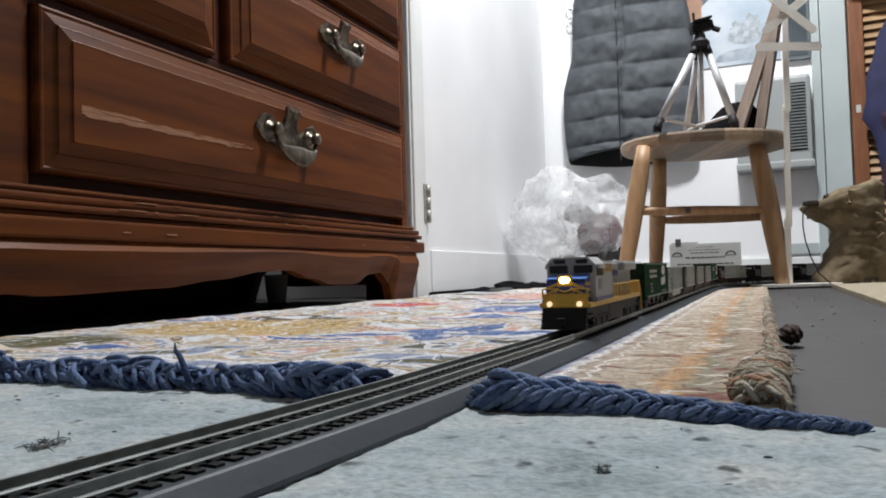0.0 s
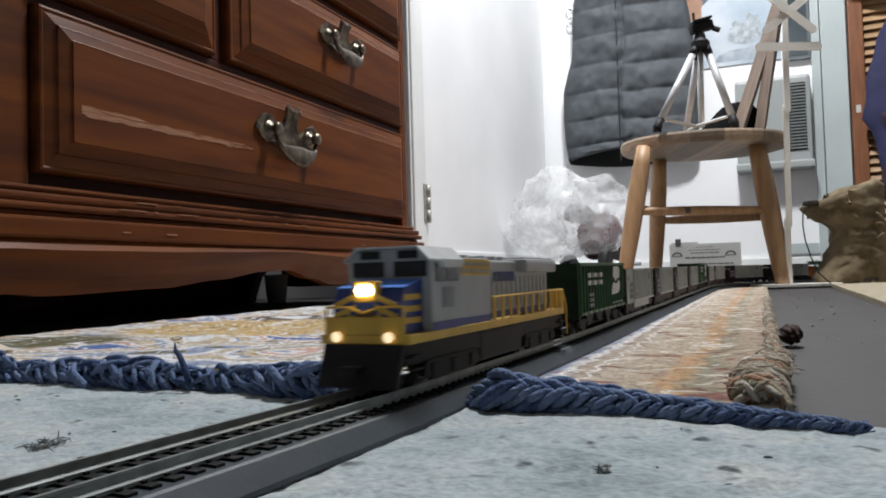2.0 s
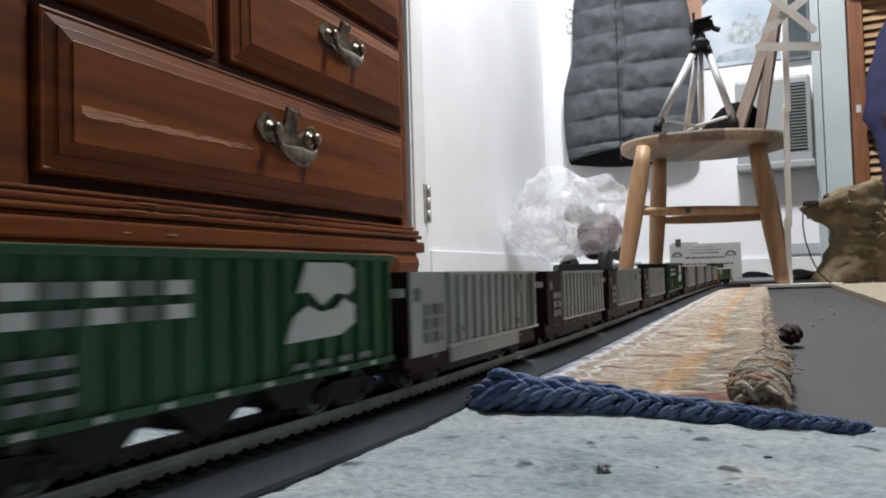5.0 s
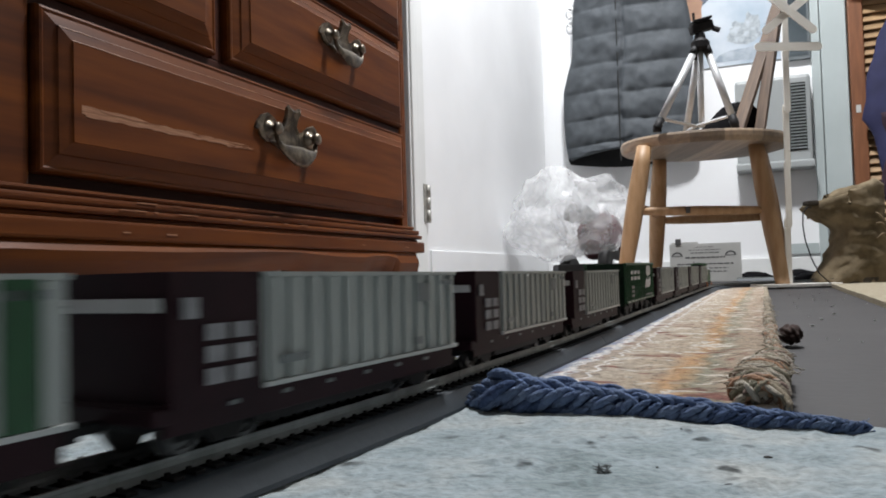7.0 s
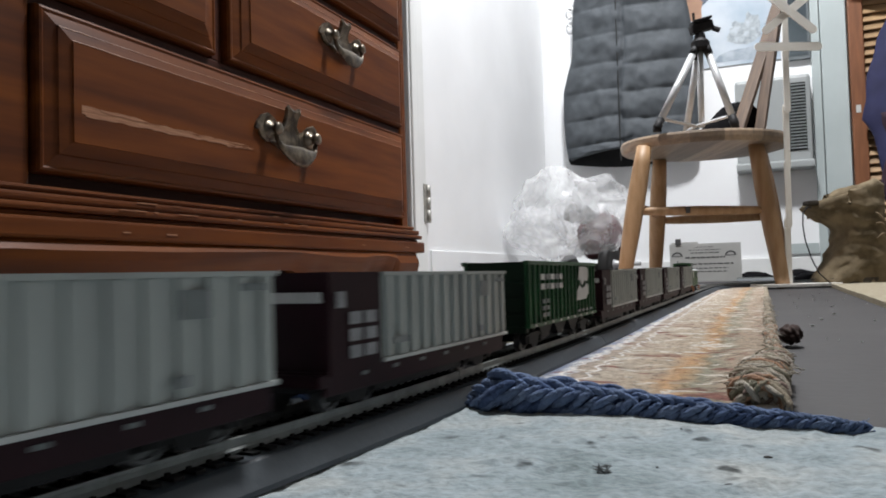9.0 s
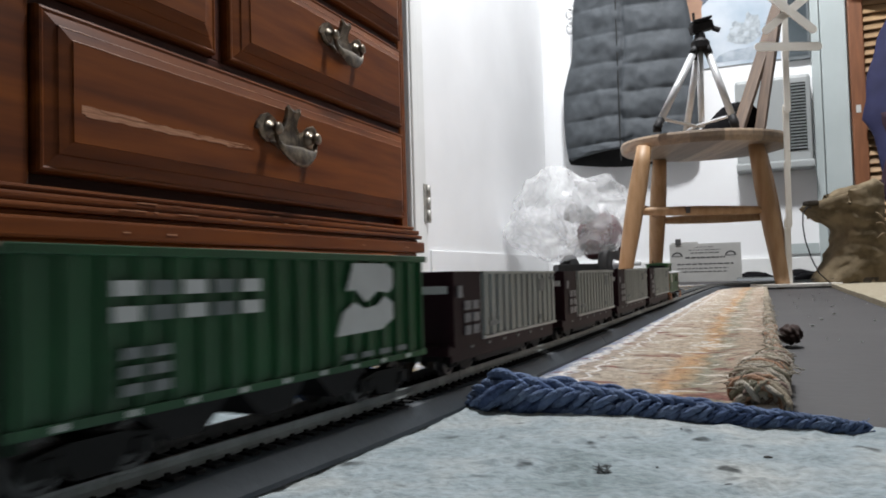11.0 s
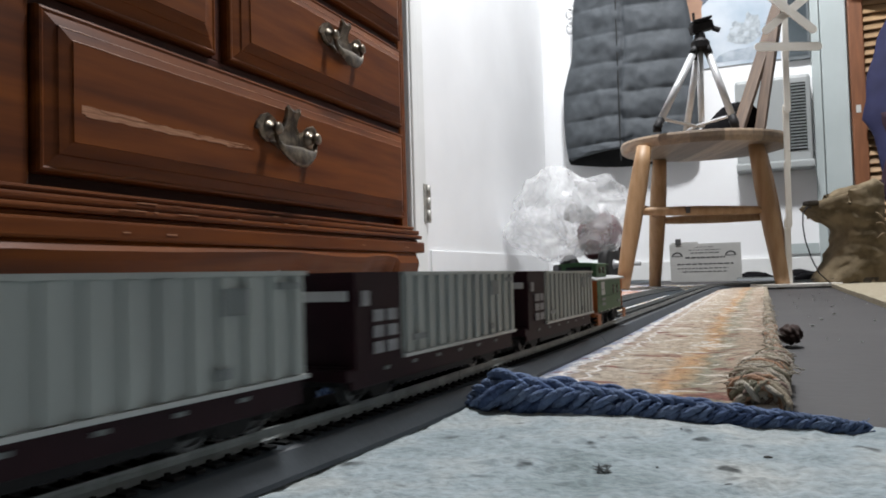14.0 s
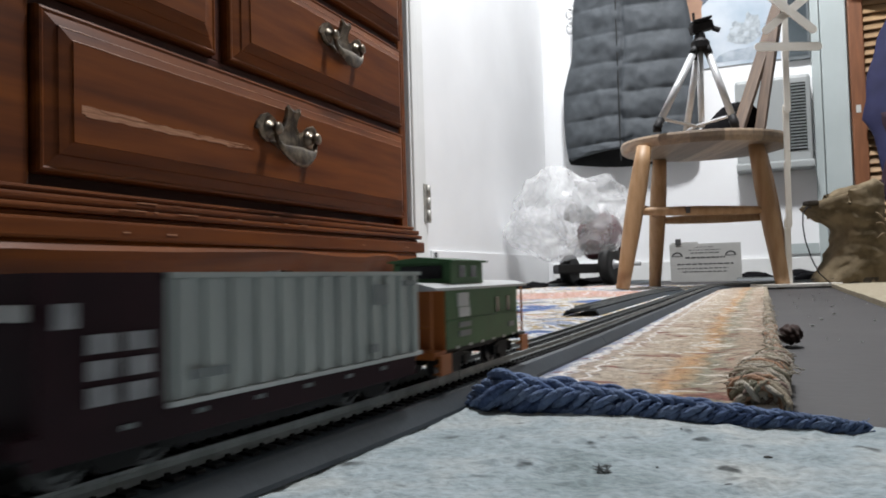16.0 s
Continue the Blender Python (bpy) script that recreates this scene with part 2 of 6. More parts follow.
        part("scrape", bm, SCRAPED, low_drawer, "pale scraped streak across the drawer")
    drawer(-0.635, -0.067, 0.388, 0.558, [(-0.338, 0.490, 0.88)])
    drawer(-0.95, -0.665, 0.388, 0.558, [])
    drawer(-0.95, -0.067, 0.578, 0.745, [])
    drawer(-0.95, -0.067, 0.76, 0.95, [])
    part("top", boxm((-0.47, L0 - 0.02, 1.0), (0.03, 0.0, 1.03), 0.008), WOOD, d)
    # base mouldings
    for x, z0, z1, e in ((0.010, 0.164, 0.171, 0.000), (0.020, 0.152, 0.162, 0.004), (0.028, 0.142, 0.1505, 0.002), (0.022, 0.1355, 0.1415, -0.010), (0.036, 0.112, 0.135, -0.004)):
        part("moulding", boxm((-0.46, L0 - 0.02, z0), (x, R0 + e + 0.012, z1), 0.0035), WOOD, d)
    # chips and bare patches along the mouldings
    rn = random.Random(21)
    for x, z in ((0.0206, 0.1612), (0.0286, 0.1500), (0.0366, 0.1225)):
        for k in range(7 if z > 0.13 else 4):
            y = rn.uniform(-0.97, -0.10)
            l, w = rn.uniform(0.006, 0.045) if z > 0.13 else rn.uniform(0.004, 0.02), rn.uniform(0.0006, 0.0014)
            part("chip", boxm((x - 0.0006, y, z - w), (x + 0.0003, y + l, z + w * 0.5), 0.0003), SCRAPED, d, "bare chipped spot")
    # scalloped apron with bracket feet
    def low(y):
        k = -y
        pts = [(-0.04, 0.0), (0.150, 0.0), (0.168, 0.050), (0.205, 0.071), (0.248, 0.067), (0.30, 0.050), (0.38, 0.050), (0.45, 0.063), (0.515, 0.077), (0.574, 0.075),
               (0.68, 0.064), (0.785, 0.055), (0.947, 0.051), (0.998, 0.055), (1.04, 0.05), (1.06, 0.0), (1.2, 0.0)]
        for (a, u), (b, v) in zip(pts, pts[1:]):
            if a <= k <= b:
                t = (k - a) / (b - a)
                t = t * t * (3 - 2 * t)
                return u + (v - u) * t
        return 0.0
    bm = bmesh.new()
    ys = [-0.064 - i * 0.008 for i in range(135)]
    # the face swells out under the moulding
    rings = []
    for y in ys:
        zb = low(y)
        rings.append([(0.0, y, zb), (0.018, y, zb), (0.024, y, zb + (0.112 - zb) * 0.30), (0.034, y, zb + (0.112 - zb) * 0.62), (0.038, y, zb + (0.112 - zb) * 0.80), (0.030, y, 0.112), (0.0, y, 0.112)])
    ring_mesh(bm, rings)
    part("apron", bm, WOOD, d)
    bm = extrude_x(bmesh.new(), [(-0.066, 0.0), (-0.058, 0.0), (-0.062, 0.040), (-0.052, 0.058), (-0.034, 0.070), (-0.022, 0.084), (-0.024, 0.098), (-0.040, 0.112), (-0.066, 0.112)], -0.02, 0.020)
    bmesh.ops.bevel(bm, geom=bm.edges[:], offset=0.003, segments=2, affect="EDGES")
    part("bracket_foot", bm, WOOD, d)
    part("foot", boxm((-0.080, -0.092, 0.0), (-0.001, -0.048, 0.112), 0.004), WOOD_SHADED, d)
    # side apron with a cut towards the rear foot
    bm = bmesh.new()
    side = [(-0.01, 0.046), (-0.06, 0.044), (-0.12, 0.046), (-0.20, 0.045), (-0.27, 0.044), (-0.305, 0.046), (-0.312, 0.085), (-0.36, 0.090), (-0.385, 0.070), (-0.40, 0.03), (-0.41, 0.0), (-0.46, 0.0)]
    ring_mesh(bm, [[(x, -0.078, z), (x, -0.052, z), (x, -0.052, 0.112), (x, -0.078, 0.112)] for x, z in side])
    part("side_apron", bm, WOOD_SHADED, d)
    part("foot", boxm((-0.46, L0, 0.0), (-0.40, L0 + 0.06, 0.112), 0.004), WOOD_SHADED, d)
    return d


build_dresser()

# ---- the track ----
# The line runs away from the eye: heading in degrees clockwise from the y axis, against the distance along it.
S0 = -0.45


def heading(s):
    if s < 0.07:
        return 27.64
    if s < 0.28:
        return 27.64 - 3.49 * (s - 0.07) / 0.21
    if s < 1.61:
        return 24.15
    return 24.15 + min(math.degrees((s - 1.61) / 0.36), 38.0)


def make_line():
    step, s = 0.005, 0.0
    th = radians(27.64)
    x0 = -0.1196 * math.cos(th) - 0.0175 * math.cos(th)
    y0 = 0.1196 * math.sin(th) + 0.0175 * math.sin(th)
    pts = {}
    x, y = x0, y0
    for i in range(0, 700):
        pts[i] = (x, y)
        h = radians(heading((i + 0.5) * step))
        x, y = x + step * math.sin(h), y + step * math.cos(h)
    x, y = x0, y0
    for i in range(0, -421, -1):
        pts[i] = (x, y)
        h = radians(heading((i - 0.5) * step))
        x, y = x - step * math.sin(h), y - step * math.cos(h)
    return pts


LINE = make_line()
BASE = [(-0.5, 0.0135), (0.1, 0.0135), (0.25, 0.0125), (0.45, 0.0115), (0.8, 0.0125), (1.15, 0.0138), (1.45, 0.0145), (1.8, 0.0147), (4.0, 0.0150)]


def base_z(s):
    for (a, u), (b, v) in zip(BASE, BASE[1:]):
        if s <= b:
            t = min(max((s - a) / (b - a), 0), 1)
            t = t * t * (3 - 2 * t)
            return u + (v - u) * t
    return BASE[-1][1]


def on_line(s):
    i = math.floor(s / 0.005)
    i = min(max(i, -419), 697)
    (ax, ay), (bx, by) = LINE[i], LINE[i + 1]
    t = s / 0.005 - i
    return Vector((ax + (bx - ax) * t, ay + (by - ay) * t, base_z(s)))


def line_frame(s):
    """Pose on the track at s: local y looks along the line away from the eye, x to its right."""
    p, q = on_line(s - 0.003), on_line(s + 0.003)
    return p, q, Matrix.Translation(on_line(s)) @ (q - p).to_track_quat("Y", "Z").to_matrix().to_4x4()


RAIL_Z = 0.0107
TIE_PITCH = 0.0059


def swept(profile, s0, s1, step, closed=True):
    bm = bmesh.new()
    n = max(2, int(round((s1 - s0) / step)) + 1)
    rings = []
    for i in range(n):
        m = line_frame(s0 + (s1 - s0) * i / (n - 1))[2]
        rings.append([m @ Vector((u, 0, w)) for u, w in profile])
    return ring_mesh(bm, rings)


BED = [(-0.0215, 0.0), (0.0215, 0.0), (0.0212, 0.0012), (0.0170, 0.0062), (0.0160, 0.0066), (-0.0160, 0.0066), (-0.0170, 0.0062), (-0.0212, 0.0012)]


def rail_profile(c):
    return [(c + u, w) for u, w in ((-0.0010, 0.0072), (0.0010, 0.0072), (0.0010, 0.0080), (0.0003, 0.0087), (0.0003, 0.0098), (0.0005, 0.0100), (0.0005, 0.0107),
                                    (-0.0005, 0.0107), (-0.0005, 0.0100), (-0.0003, 0.0098), (-0.0003, 0.0087), (-0.0010, 0.0080))]


def tie_mesh():
    bm = bmesh.new()
    box(bm, (-0.0140, -0.0014, 0.0060), (0.0140, 0.0014, 0.0073))
    for c in (-0.0089, 0.0089):
        for g in (-0.0015, 0.0015):
            box(bm, (c + g - 0.0004, -0.0005, 0.0073), (c + g + 0.0004, 0.0005, 0.0079))
    me = bpy.data.meshes.new("tie")
    bmesh.ops.recalc_face_normals(bm, faces=bm.faces)
    bm.to_mesh(me)
    bm.free()
    me.materials.append(TIE)
    return me


TIE_MESH = tie_mesh()


def build_track():
    section, s = 0.2286, -0.42
    while s < 2.9:
        e = s + section - 0.0006
        tr = thing("track_section", Matrix(), "black plastic roadbed track section with steel rails, laid across the rugs", "model track", "track sections of the line")
        part("roadbed", swept(BED, s, e, 0.012), ROADBED, tr)
        for c in (-0.0089, 0.0089):
            part("rail", swept(rail_profile(c), s, e, 0.012), RAIL, tr, "worn grey steel rail")
        k = int(section / TIE_PITCH)
        if s < 1.3:
            for i in range(k):
                ob = new("tie", TIE_MESH)
                ob.parent = tr
                ob.matrix_basis = line_frame(s + (i + 0.5) * section / k)[2]
        else:
            bm = bmesh.new()
            for i in range(k):
                m = line_frame(s + (i + 0.5) * section / k)[2]
                box(bm, (-0.0142, -0.0013, 0.0060), (0.0142, 0.0013, 0.0074), m=m)
            tagged(part("ties", bm, TIE, tr), kind="stuff")
        s += section


build_track()

# a short siding beside the line, its near end cut open


def build_siding():
    sd = thing("siding_track", Matrix(), "short dead-end length of black roadbed track on the rug", "model track")
    off = -0.070

    def run(profile, s0, s1):
        bm = bmesh.new()
        rings = []
        for i in range(40):
            s = s0 + (s1 - s0) * i / 39
            m = line_frame(s)[2]
            o = off * (1 - 0.35 * max(0.0, (s - 1.2) / 0.3) ** 2)
            rings.append([m @ Vector((u + o, 0, w)) for u, w in profile])
        return ring_mesh(bm, rings)
    part("roadbed", run([(-0.0215, 0), (-0.0195, 0), (-0.0155, 0.0050), (0.0155, 0.0050), (0.0195, 0), (0.0215, 0), (0.0170, 0.0064), (-0.0170, 0.0064)], 0.80, 1.48), ROADBED, sd)
    for c in (-0.0089, 0.0089):
        part("rail", run(rail_profile(c), 0.805, 1.48), RAIL, sd)
    bm = bmesh.new()
    for i in range(112):
        s = 0.806 + i * 0.006
        m = line_frame(s)[2]
        o = off * (1 - 0.35 * max(0.0, (s - 1.2) / 0.3) ** 2)
        box(bm, (o - 0.0142, -0.0013, 0.0055), (o + 0.0142, 0.0013, 0.0074), m=m)
    tagged(part("ties", bm, TIE, sd), kind="stuff")


build_siding()

# ---- carpet, rug, mat ----


def node_new(nt, kind, **kw):
    n = nt.nodes.new(kind)
    for k, v in kw.items():
        n.inputs[k].default_value = v
    return n


def carpet_material():
    m = bpy.data.materials.new("pale_carpet")
    m.use_nodes = True
    nt = m.node_tree
    b = nt.nodes["Principled BSDF"]
    b.inputs["Roughness"].default_value = 0.95
    b.inputs["Specular IOR Level"].default_value = 0.1
    b.inputs["Sheen Weight"].default_value = 0.3
    tc = nt.nodes.new("ShaderNodeTexCoord")
    big = node_new(nt, "ShaderNodeTexNoise", Scale=26.0, Detail=5.0, Roughness=0.6)
    fine = node_new(nt, "ShaderNodeTexNoise", Scale=420.0, Detail=3.0)
    speck = node_new(nt, "ShaderNodeTexNoise", Scale=75.0, Detail=2.0)
    for n in (big, fine, speck):
        nt.links.new(tc.outputs["Object"], n.inputs["Vector"])
    r1 = nt.nodes.new("ShaderNodeValToRGB")
    e = r1.color_ramp.elements
    e[0].position, e[0].color = 0.30, (0.26, 0.325, 0.335, 1)
    e[1].position, e[1].color = 0.70, (0.54, 0.57, 0.555, 1)
    n = e.new(0.5)
    n.color = (0.40, 0.475, 0.505, 1)
    nt.links.new(big.outputs["Fac"], r1.inputs[0])
    r2 = nt.nodes.new("ShaderNodeValToRGB")
    r2.color_ramp.elements[0].position, r2.color_ramp.elements[0].color = 0.27, (0.16, 0.17, 0.17, 1)
    r2.color_ramp.elements[1].position, r2.color_ramp.elements[1].color = 0.345, (1, 1, 1, 1)
    nt.links.new(speck.outputs["Fac"], r2.inputs[0])
    r3 = nt.nodes.new("ShaderNodeValToRGB")
    r3.color_ramp.elements[0].position, r3.color_ramp.elements[0].color = 0.3, (0.66, 0.66, 0.66, 1)
    r3.color_ramp.elements[1].position, r3.color_ramp.elements[1].color = 0.65, (1, 1, 1, 1)
    nt.links.new(fine.outputs["Fac"], r3.inputs[0])
    out = r1.outputs[0]
    for r in (r2, r3):
        mx = nt.nodes.new("ShaderNodeMix")
        mx.data_type, mx.blend_type = "RGBA", "MULTIPLY"
        mx.inputs[0].default_value = 1.0
        nt.links.new(out, mx.inputs[6])
        nt.links.new(r.outputs[0], mx.inputs[7])
        out = mx.outputs[2]
    nt.links.new(out, b.inputs["Base Color"])
    bu = nt.nodes.new("ShaderNodeBump")
    bu.inputs["Strength"].default_value, bu.inputs["Distance"].default_value = 0.8, 0.0012
    nt.links.new(fine.outputs["Fac"], bu.inputs["Height"])
    nt.links.new(bu.outputs[0], b.inputs["Normal"])
    return m


CARPET = carpet_material()


def rug_material():
    m = bpy.data.materials.new("woven_rug")
    m.use_nodes = True
    nt = m.node_tree
    b = nt.nodes["Principled BSDF"]
    b.inputs["Roughness"].default_value = 0.95
    b.inputs["Specular IOR Level"].default_value = 0.1
    tc = nt.nodes.new("ShaderNodeTexCoord")
    warp = node_new(nt, "ShaderNodeTexNoise", Scale=12.0, Detail=2.5)
    nt.links.new(tc.outputs["Object"], warp.inputs["Vector"])
    sub = nt.nodes.new("ShaderNodeVectorMath")
    sub.operation = "SUBTRACT"
    sub.inputs[1].default_value = (0.5, 0.5, 0.5)
    nt.links.new(warp.outputs["Color"], sub.inputs[0])
    sc = nt.nodes.new("ShaderNodeVectorMath")
    sc.operation = "SCALE"
    sc.inputs["Scale"].default_value = 0.055
    nt.links.new(sub.outputs[0], sc.inputs[0])
    add = nt.nodes.new("ShaderNodeVectorMath")
    add.operation = "ADD"
    nt.links.new(tc.outputs["Object"], add.inputs[0])
    nt.links.new(sc.outputs[0], add.inputs[1])
    P = add.outputs[0]

    def ramp(fac, stops, const=False):
        r = nt.nodes.new("ShaderNodeValToRGB")
        if const:
            r.color_ramp.interpolation = "CONSTANT"
        e = r.color_ramp.elements
        e[0].position, e[0].color = stops[0][0], (*stops[0][1], 1)
        e[1].position, e[1].color = stops[-1][0], (*stops[-1][1], 1)
        for p, c in stops[1:-1]:
            n = e.new(p)
            n.color = (*c, 1)
        nt.links.new(fac, r.inputs[0])
        return r.outputs[0]

    def mix(fac, a, c, mode="MIX"):
        mx = nt.nodes.new("ShaderNodeMix")
        mx.data_type, mx.blend_type = "RGBA", mode
        if isinstance(fac, float):
            mx.inputs[0].default_value = fac
        else:
            nt.links.new(fac, mx.inputs[0])
        for sock, v in ((mx.inputs[6], a), (mx.inputs[7], c)):
            if isinstance(v, tuple):
                sock.default_value = (*v, 1)
            else:
                nt.links.new(v, sock)
        return mx.outputs[2]

    WHITE, CREAM, MUST, BLUE = (0.60, 0.61, 0.62), (0.46, 0.39, 0.29), (0.38, 0.28, 0.13), (0.095, 0.15, 0.32)
    RED, OLIVE, PINK, SLATE = (0.45, 0.10, 0.08), (0.13, 0.12, 0.07), (0.52, 0.32, 0.26), (0.26, 0.30, 0.40)
    # swirling outlined motif
    mp = nt.nodes.new("ShaderNodeMapping")
    mp.inputs["Scale"].default_value = (0.55, 1.0, 1.0)
    nt.links.new(P, mp.inputs["Vector"])
    wave = node_new(nt, "ShaderNodeTexNoise", Scale=5.0, Detail=1.2, Distortion=1.6)
    nt.links.new(mp.outputs[0], wave.inputs["Vector"])
    base = ramp(wave.outputs["Fac"], [(0.0, OLIVE), (0.36, SLATE), (0.40, WHITE), (0.43, CREAM), (0.475, WHITE), (0.50, SLATE), (0.515, CREAM), (0.55, MUST),
                                      (0.57, WHITE), (0.60, PINK), (0.63, WHITE), (0.66, BLUE)], True)

    def blob(col, a, bb, ra, rb, colour, soft=0.12):
        s = nt.nodes.new("ShaderNodeVectorMath")
        s.operation = "SUBTRACT"
        s.inputs[1].default_value = (a, bb, 0)
        nt.links.new(P, s.inputs[0])
        d = nt.nodes.new("ShaderNodeVectorMath")
        d.operation = "MULTIPLY"
        d.inputs[1].default_value = (1 / ra, 1 / rb, 0)
        nt.links.new(s.outputs[0], d.inputs[0])
        ln = nt.nodes.new("ShaderNodeVectorMath")
        ln.operation = "LENGTH"
        nt.links.new(d.outputs[0], ln.inputs[0])
        mr = nt.nodes.new("ShaderNodeMapRange")
        mr.inputs[1].default_value, mr.inputs[2].default_value = 1 - soft, 1 + soft
        mr.inputs[3].default_value, mr.inputs[4].default_value = 1.0, 0.0
        nt.links.new(ln.outputs["Value"], mr.inputs[0])
        return mix(mr.outputs[0], col, colour)
    base = blob(base, -0.50, 0.63, 0.135, 0.13, (0.46, 0.33, 0.15))
    base = blob(base, -0.32, 0.565, 0.045, 0.030, WHITE)
    base = blob(base, -0.32, 0.56, 0.034, 0.022, BLUE)
    base = blob(base, -0.195, 0.57, 0.055, 0.035, WHITE)
    base = blob(base, -0.195, 0.57, 0.046, 0.026, BLUE)
    base = blob(base, -0.31, 0.95, 0.060, 0.09, BLUE)
    base = blob(base, -0.54, 1.09, 0.060, 0.06, RED)
    base = blob(base, -0.57, 0.79, 0.05, 0.05, (0.10, 0.08, 0.07))
    base = blob(base, -0.56, 0.79, 0.025, 0.03, WHITE)
    base = blob(base, -0.60, 0.45, 0.10, 0.06, OLIVE)
    base = blob(base, -0.35, 1.45, 0.18, 0.18, PINK)
    base = blob(base, -0.22, 1.15, 0.05, 0.08, BLUE)
    # thin wandering outlines over the fields
    wv = node_new(nt, "ShaderNodeTexNoise", Scale=7.0, Detail=1.5, Distortion=2.0)
    nt.links.new(P, wv.inputs["Vector"])
    line = ramp(wv.outputs["Fac"], [(0.0, (0, 0, 0)), (0.455, (1, 1, 1)), (0.47, (0, 0, 0)), (0.53, (0.8, 0.8, 0.8)), (0.542, (0, 0, 0)), (0.60, (0.6, 0.6, 0.6)), (0.61, (0, 0, 0))], True)
    base = mix(line, base, WHITE)
    line2 = ramp(wv.outputs["Fac"], [(0.0, (0, 0, 0)), (0.49, (0.8, 0.8, 0.8)), (0.499, (0, 0, 0)), (0.565, (0.7, 0.7, 0.7)), (0.573, (0, 0, 0))], True)
    base = mix(line2, base, (0.10, 0.09, 0.08))
    # border strip on the far side of the line
    sx = nt.nodes.new("ShaderNodeSeparateXYZ")
    nt.links.new(tc.outputs["Object"], sx.inputs[0])
    w2 = node_new(nt, "ShaderNodeTexNoise", Scale=30.0, Detail=5.0)
    nt.links.new(tc.outputs["Object"], w2.inputs["Vector"])
    ma = nt.nodes.new("ShaderNodeMath")
    ma.operation = "MULTIPLY_ADD"
    ma.inputs[1].default_value, ma.inputs[2].default_value = 0.034, -0.017
    nt.links.new(w2.outputs["Fac"], ma.inputs[0])
    sm = nt.nodes.new("ShaderNodeMath")
    nt.links.new(sx.outputs[0], sm.inputs[0])
    nt.links.new(ma.outputs[0], sm.inputs[1])
    mr = nt.nodes.new("ShaderNodeMapRange")
    mr.inputs[1].default_value, mr.inputs[2].default_value = -0.12, 0.03
    nt.links.new(sm.outputs[0], mr.inputs[0])
    strip = ramp(mr.outputs[0], [(0.0, (0.20, 0.23, 0.33)), (0.16, (0.24, 0.27, 0.36)), (0.20, WHITE), (0.225, (0.36, 0.30, 0.25)), (0.30, (0.44, 0.38, 0.31)),
                                 (0.50, (0.40, 0.33, 0.25)), (0.56, (0.46, 0.29, 0.16)), (0.63, (0.26, 0.25, 0.19)), (0.70, (0.36, 0.29, 0.22)), (1.0, (0.30, 0.24, 0.19))])
    spot = node_new(nt, "ShaderNodeTexNoise", Scale=52.0, Detail=2.0, Distortion=0.8)
    mps = nt.nodes.new("ShaderNodeMapping")
    mps.inputs["Scale"].default_value = (0.75, 1.7, 1)
    nt.links.new(tc.outputs["Object"], mps.inputs["Vector"])
    nt.links.new(mps.outputs[0], spot.inputs["Vector"])
    mr2 = nt.nodes.new("ShaderNodeMapRange")
    mr2.inputs[1].default_value, mr2.inputs[2].default_value = 0.58, 0.61
    nt.links.new(spot.outputs["Fac"], mr2.inputs[0])
    strip = mix(mr2.outputs[0], strip, (0.60, 0.55, 0.48))
    mr3 = nt.nodes.new("ShaderNodeMapRange")
    mr3.inputs[1].default_value, mr3.inputs[2].default_value = 0.40, 0.33
    nt.links.new(spot.outputs["Fac"], mr3.inputs[0])
    strip = mix(mr3.outputs[0], strip, (0.22, 0.11, 0.09))
    def calc(op, u, v=0.0):
        n = nt.nodes.new("ShaderNodeMath")
        n.operation = op
        for sock, w in ((n.inputs[0], u), (n.inputs[1], v)):
            if isinstance(w, (int, float)):
                sock.default_value = w
            else:
                nt.links.new(w, sock)
        return n.outputs[0]
    zig = calc("MULTIPLY", calc("PINGPONG", sx.outputs[1], 0.011), 0.42)
    for mid, half in ((-0.0925, 0.0013), (-0.0800, 0.0009)):
        d = calc("ABSOLUTE", calc("SUBTRACT", calc("ADD", calc("SUBTRACT", sx.outputs[0], zig), calc("MULTIPLY", ma.outputs[0], 0.15)), mid))
        strip = mix(calc("LESS_THAN", d, half), strip, (0.66, 0.63, 0.60))
    gt = nt.nodes.new("ShaderNodeMath")
    gt.operation = "GREATER_THAN"
    gt.inputs[1].default_value = -0.125
    nt.links.new(sx.outputs[0], gt.inputs[0])
    col = mix(gt.outputs[0], base, strip)
    # rows of yarn
    yarn = node_new(nt, "ShaderNodeTexNoise", Scale=260.0, Detail=4.0, Distortion=0.8)
    mpy = nt.nodes.new("ShaderNodeMapping")
    mpy.inputs["Scale"].default_value = (0.9, 1.1, 1)
    nt.links.new(tc.outputs["Object"], mpy.inputs["Vector"])
    nt.links.new(mpy.outputs[0], yarn.inputs["Vector"])
    shade = ramp(yarn.outputs["Fac"], [(0.30, (0.45, 0.45, 0.45)), (0.5, (0.95, 0.95, 0.95)), (0.68, (1.15, 1.12, 1.1))])
    col = mix(1.0, col, shade, "MULTIPLY")
    nt.links.new(col, b.inputs["Base Color"])
    bu = nt.nodes.new("ShaderNodeBump")
    bu.inputs["Strength"].default_value, bu.inputs["Distance"].default_value = 0.9, 0.0018
    nt.links.new(yarn.outputs["Fac"], bu.inputs["Height"])
    nt.links.new(bu.outputs[0], b.inputs["Normal"])
    return m


RUG = rug_material()
TRACK_A = -0.1215      # the line runs along the rug at this local x


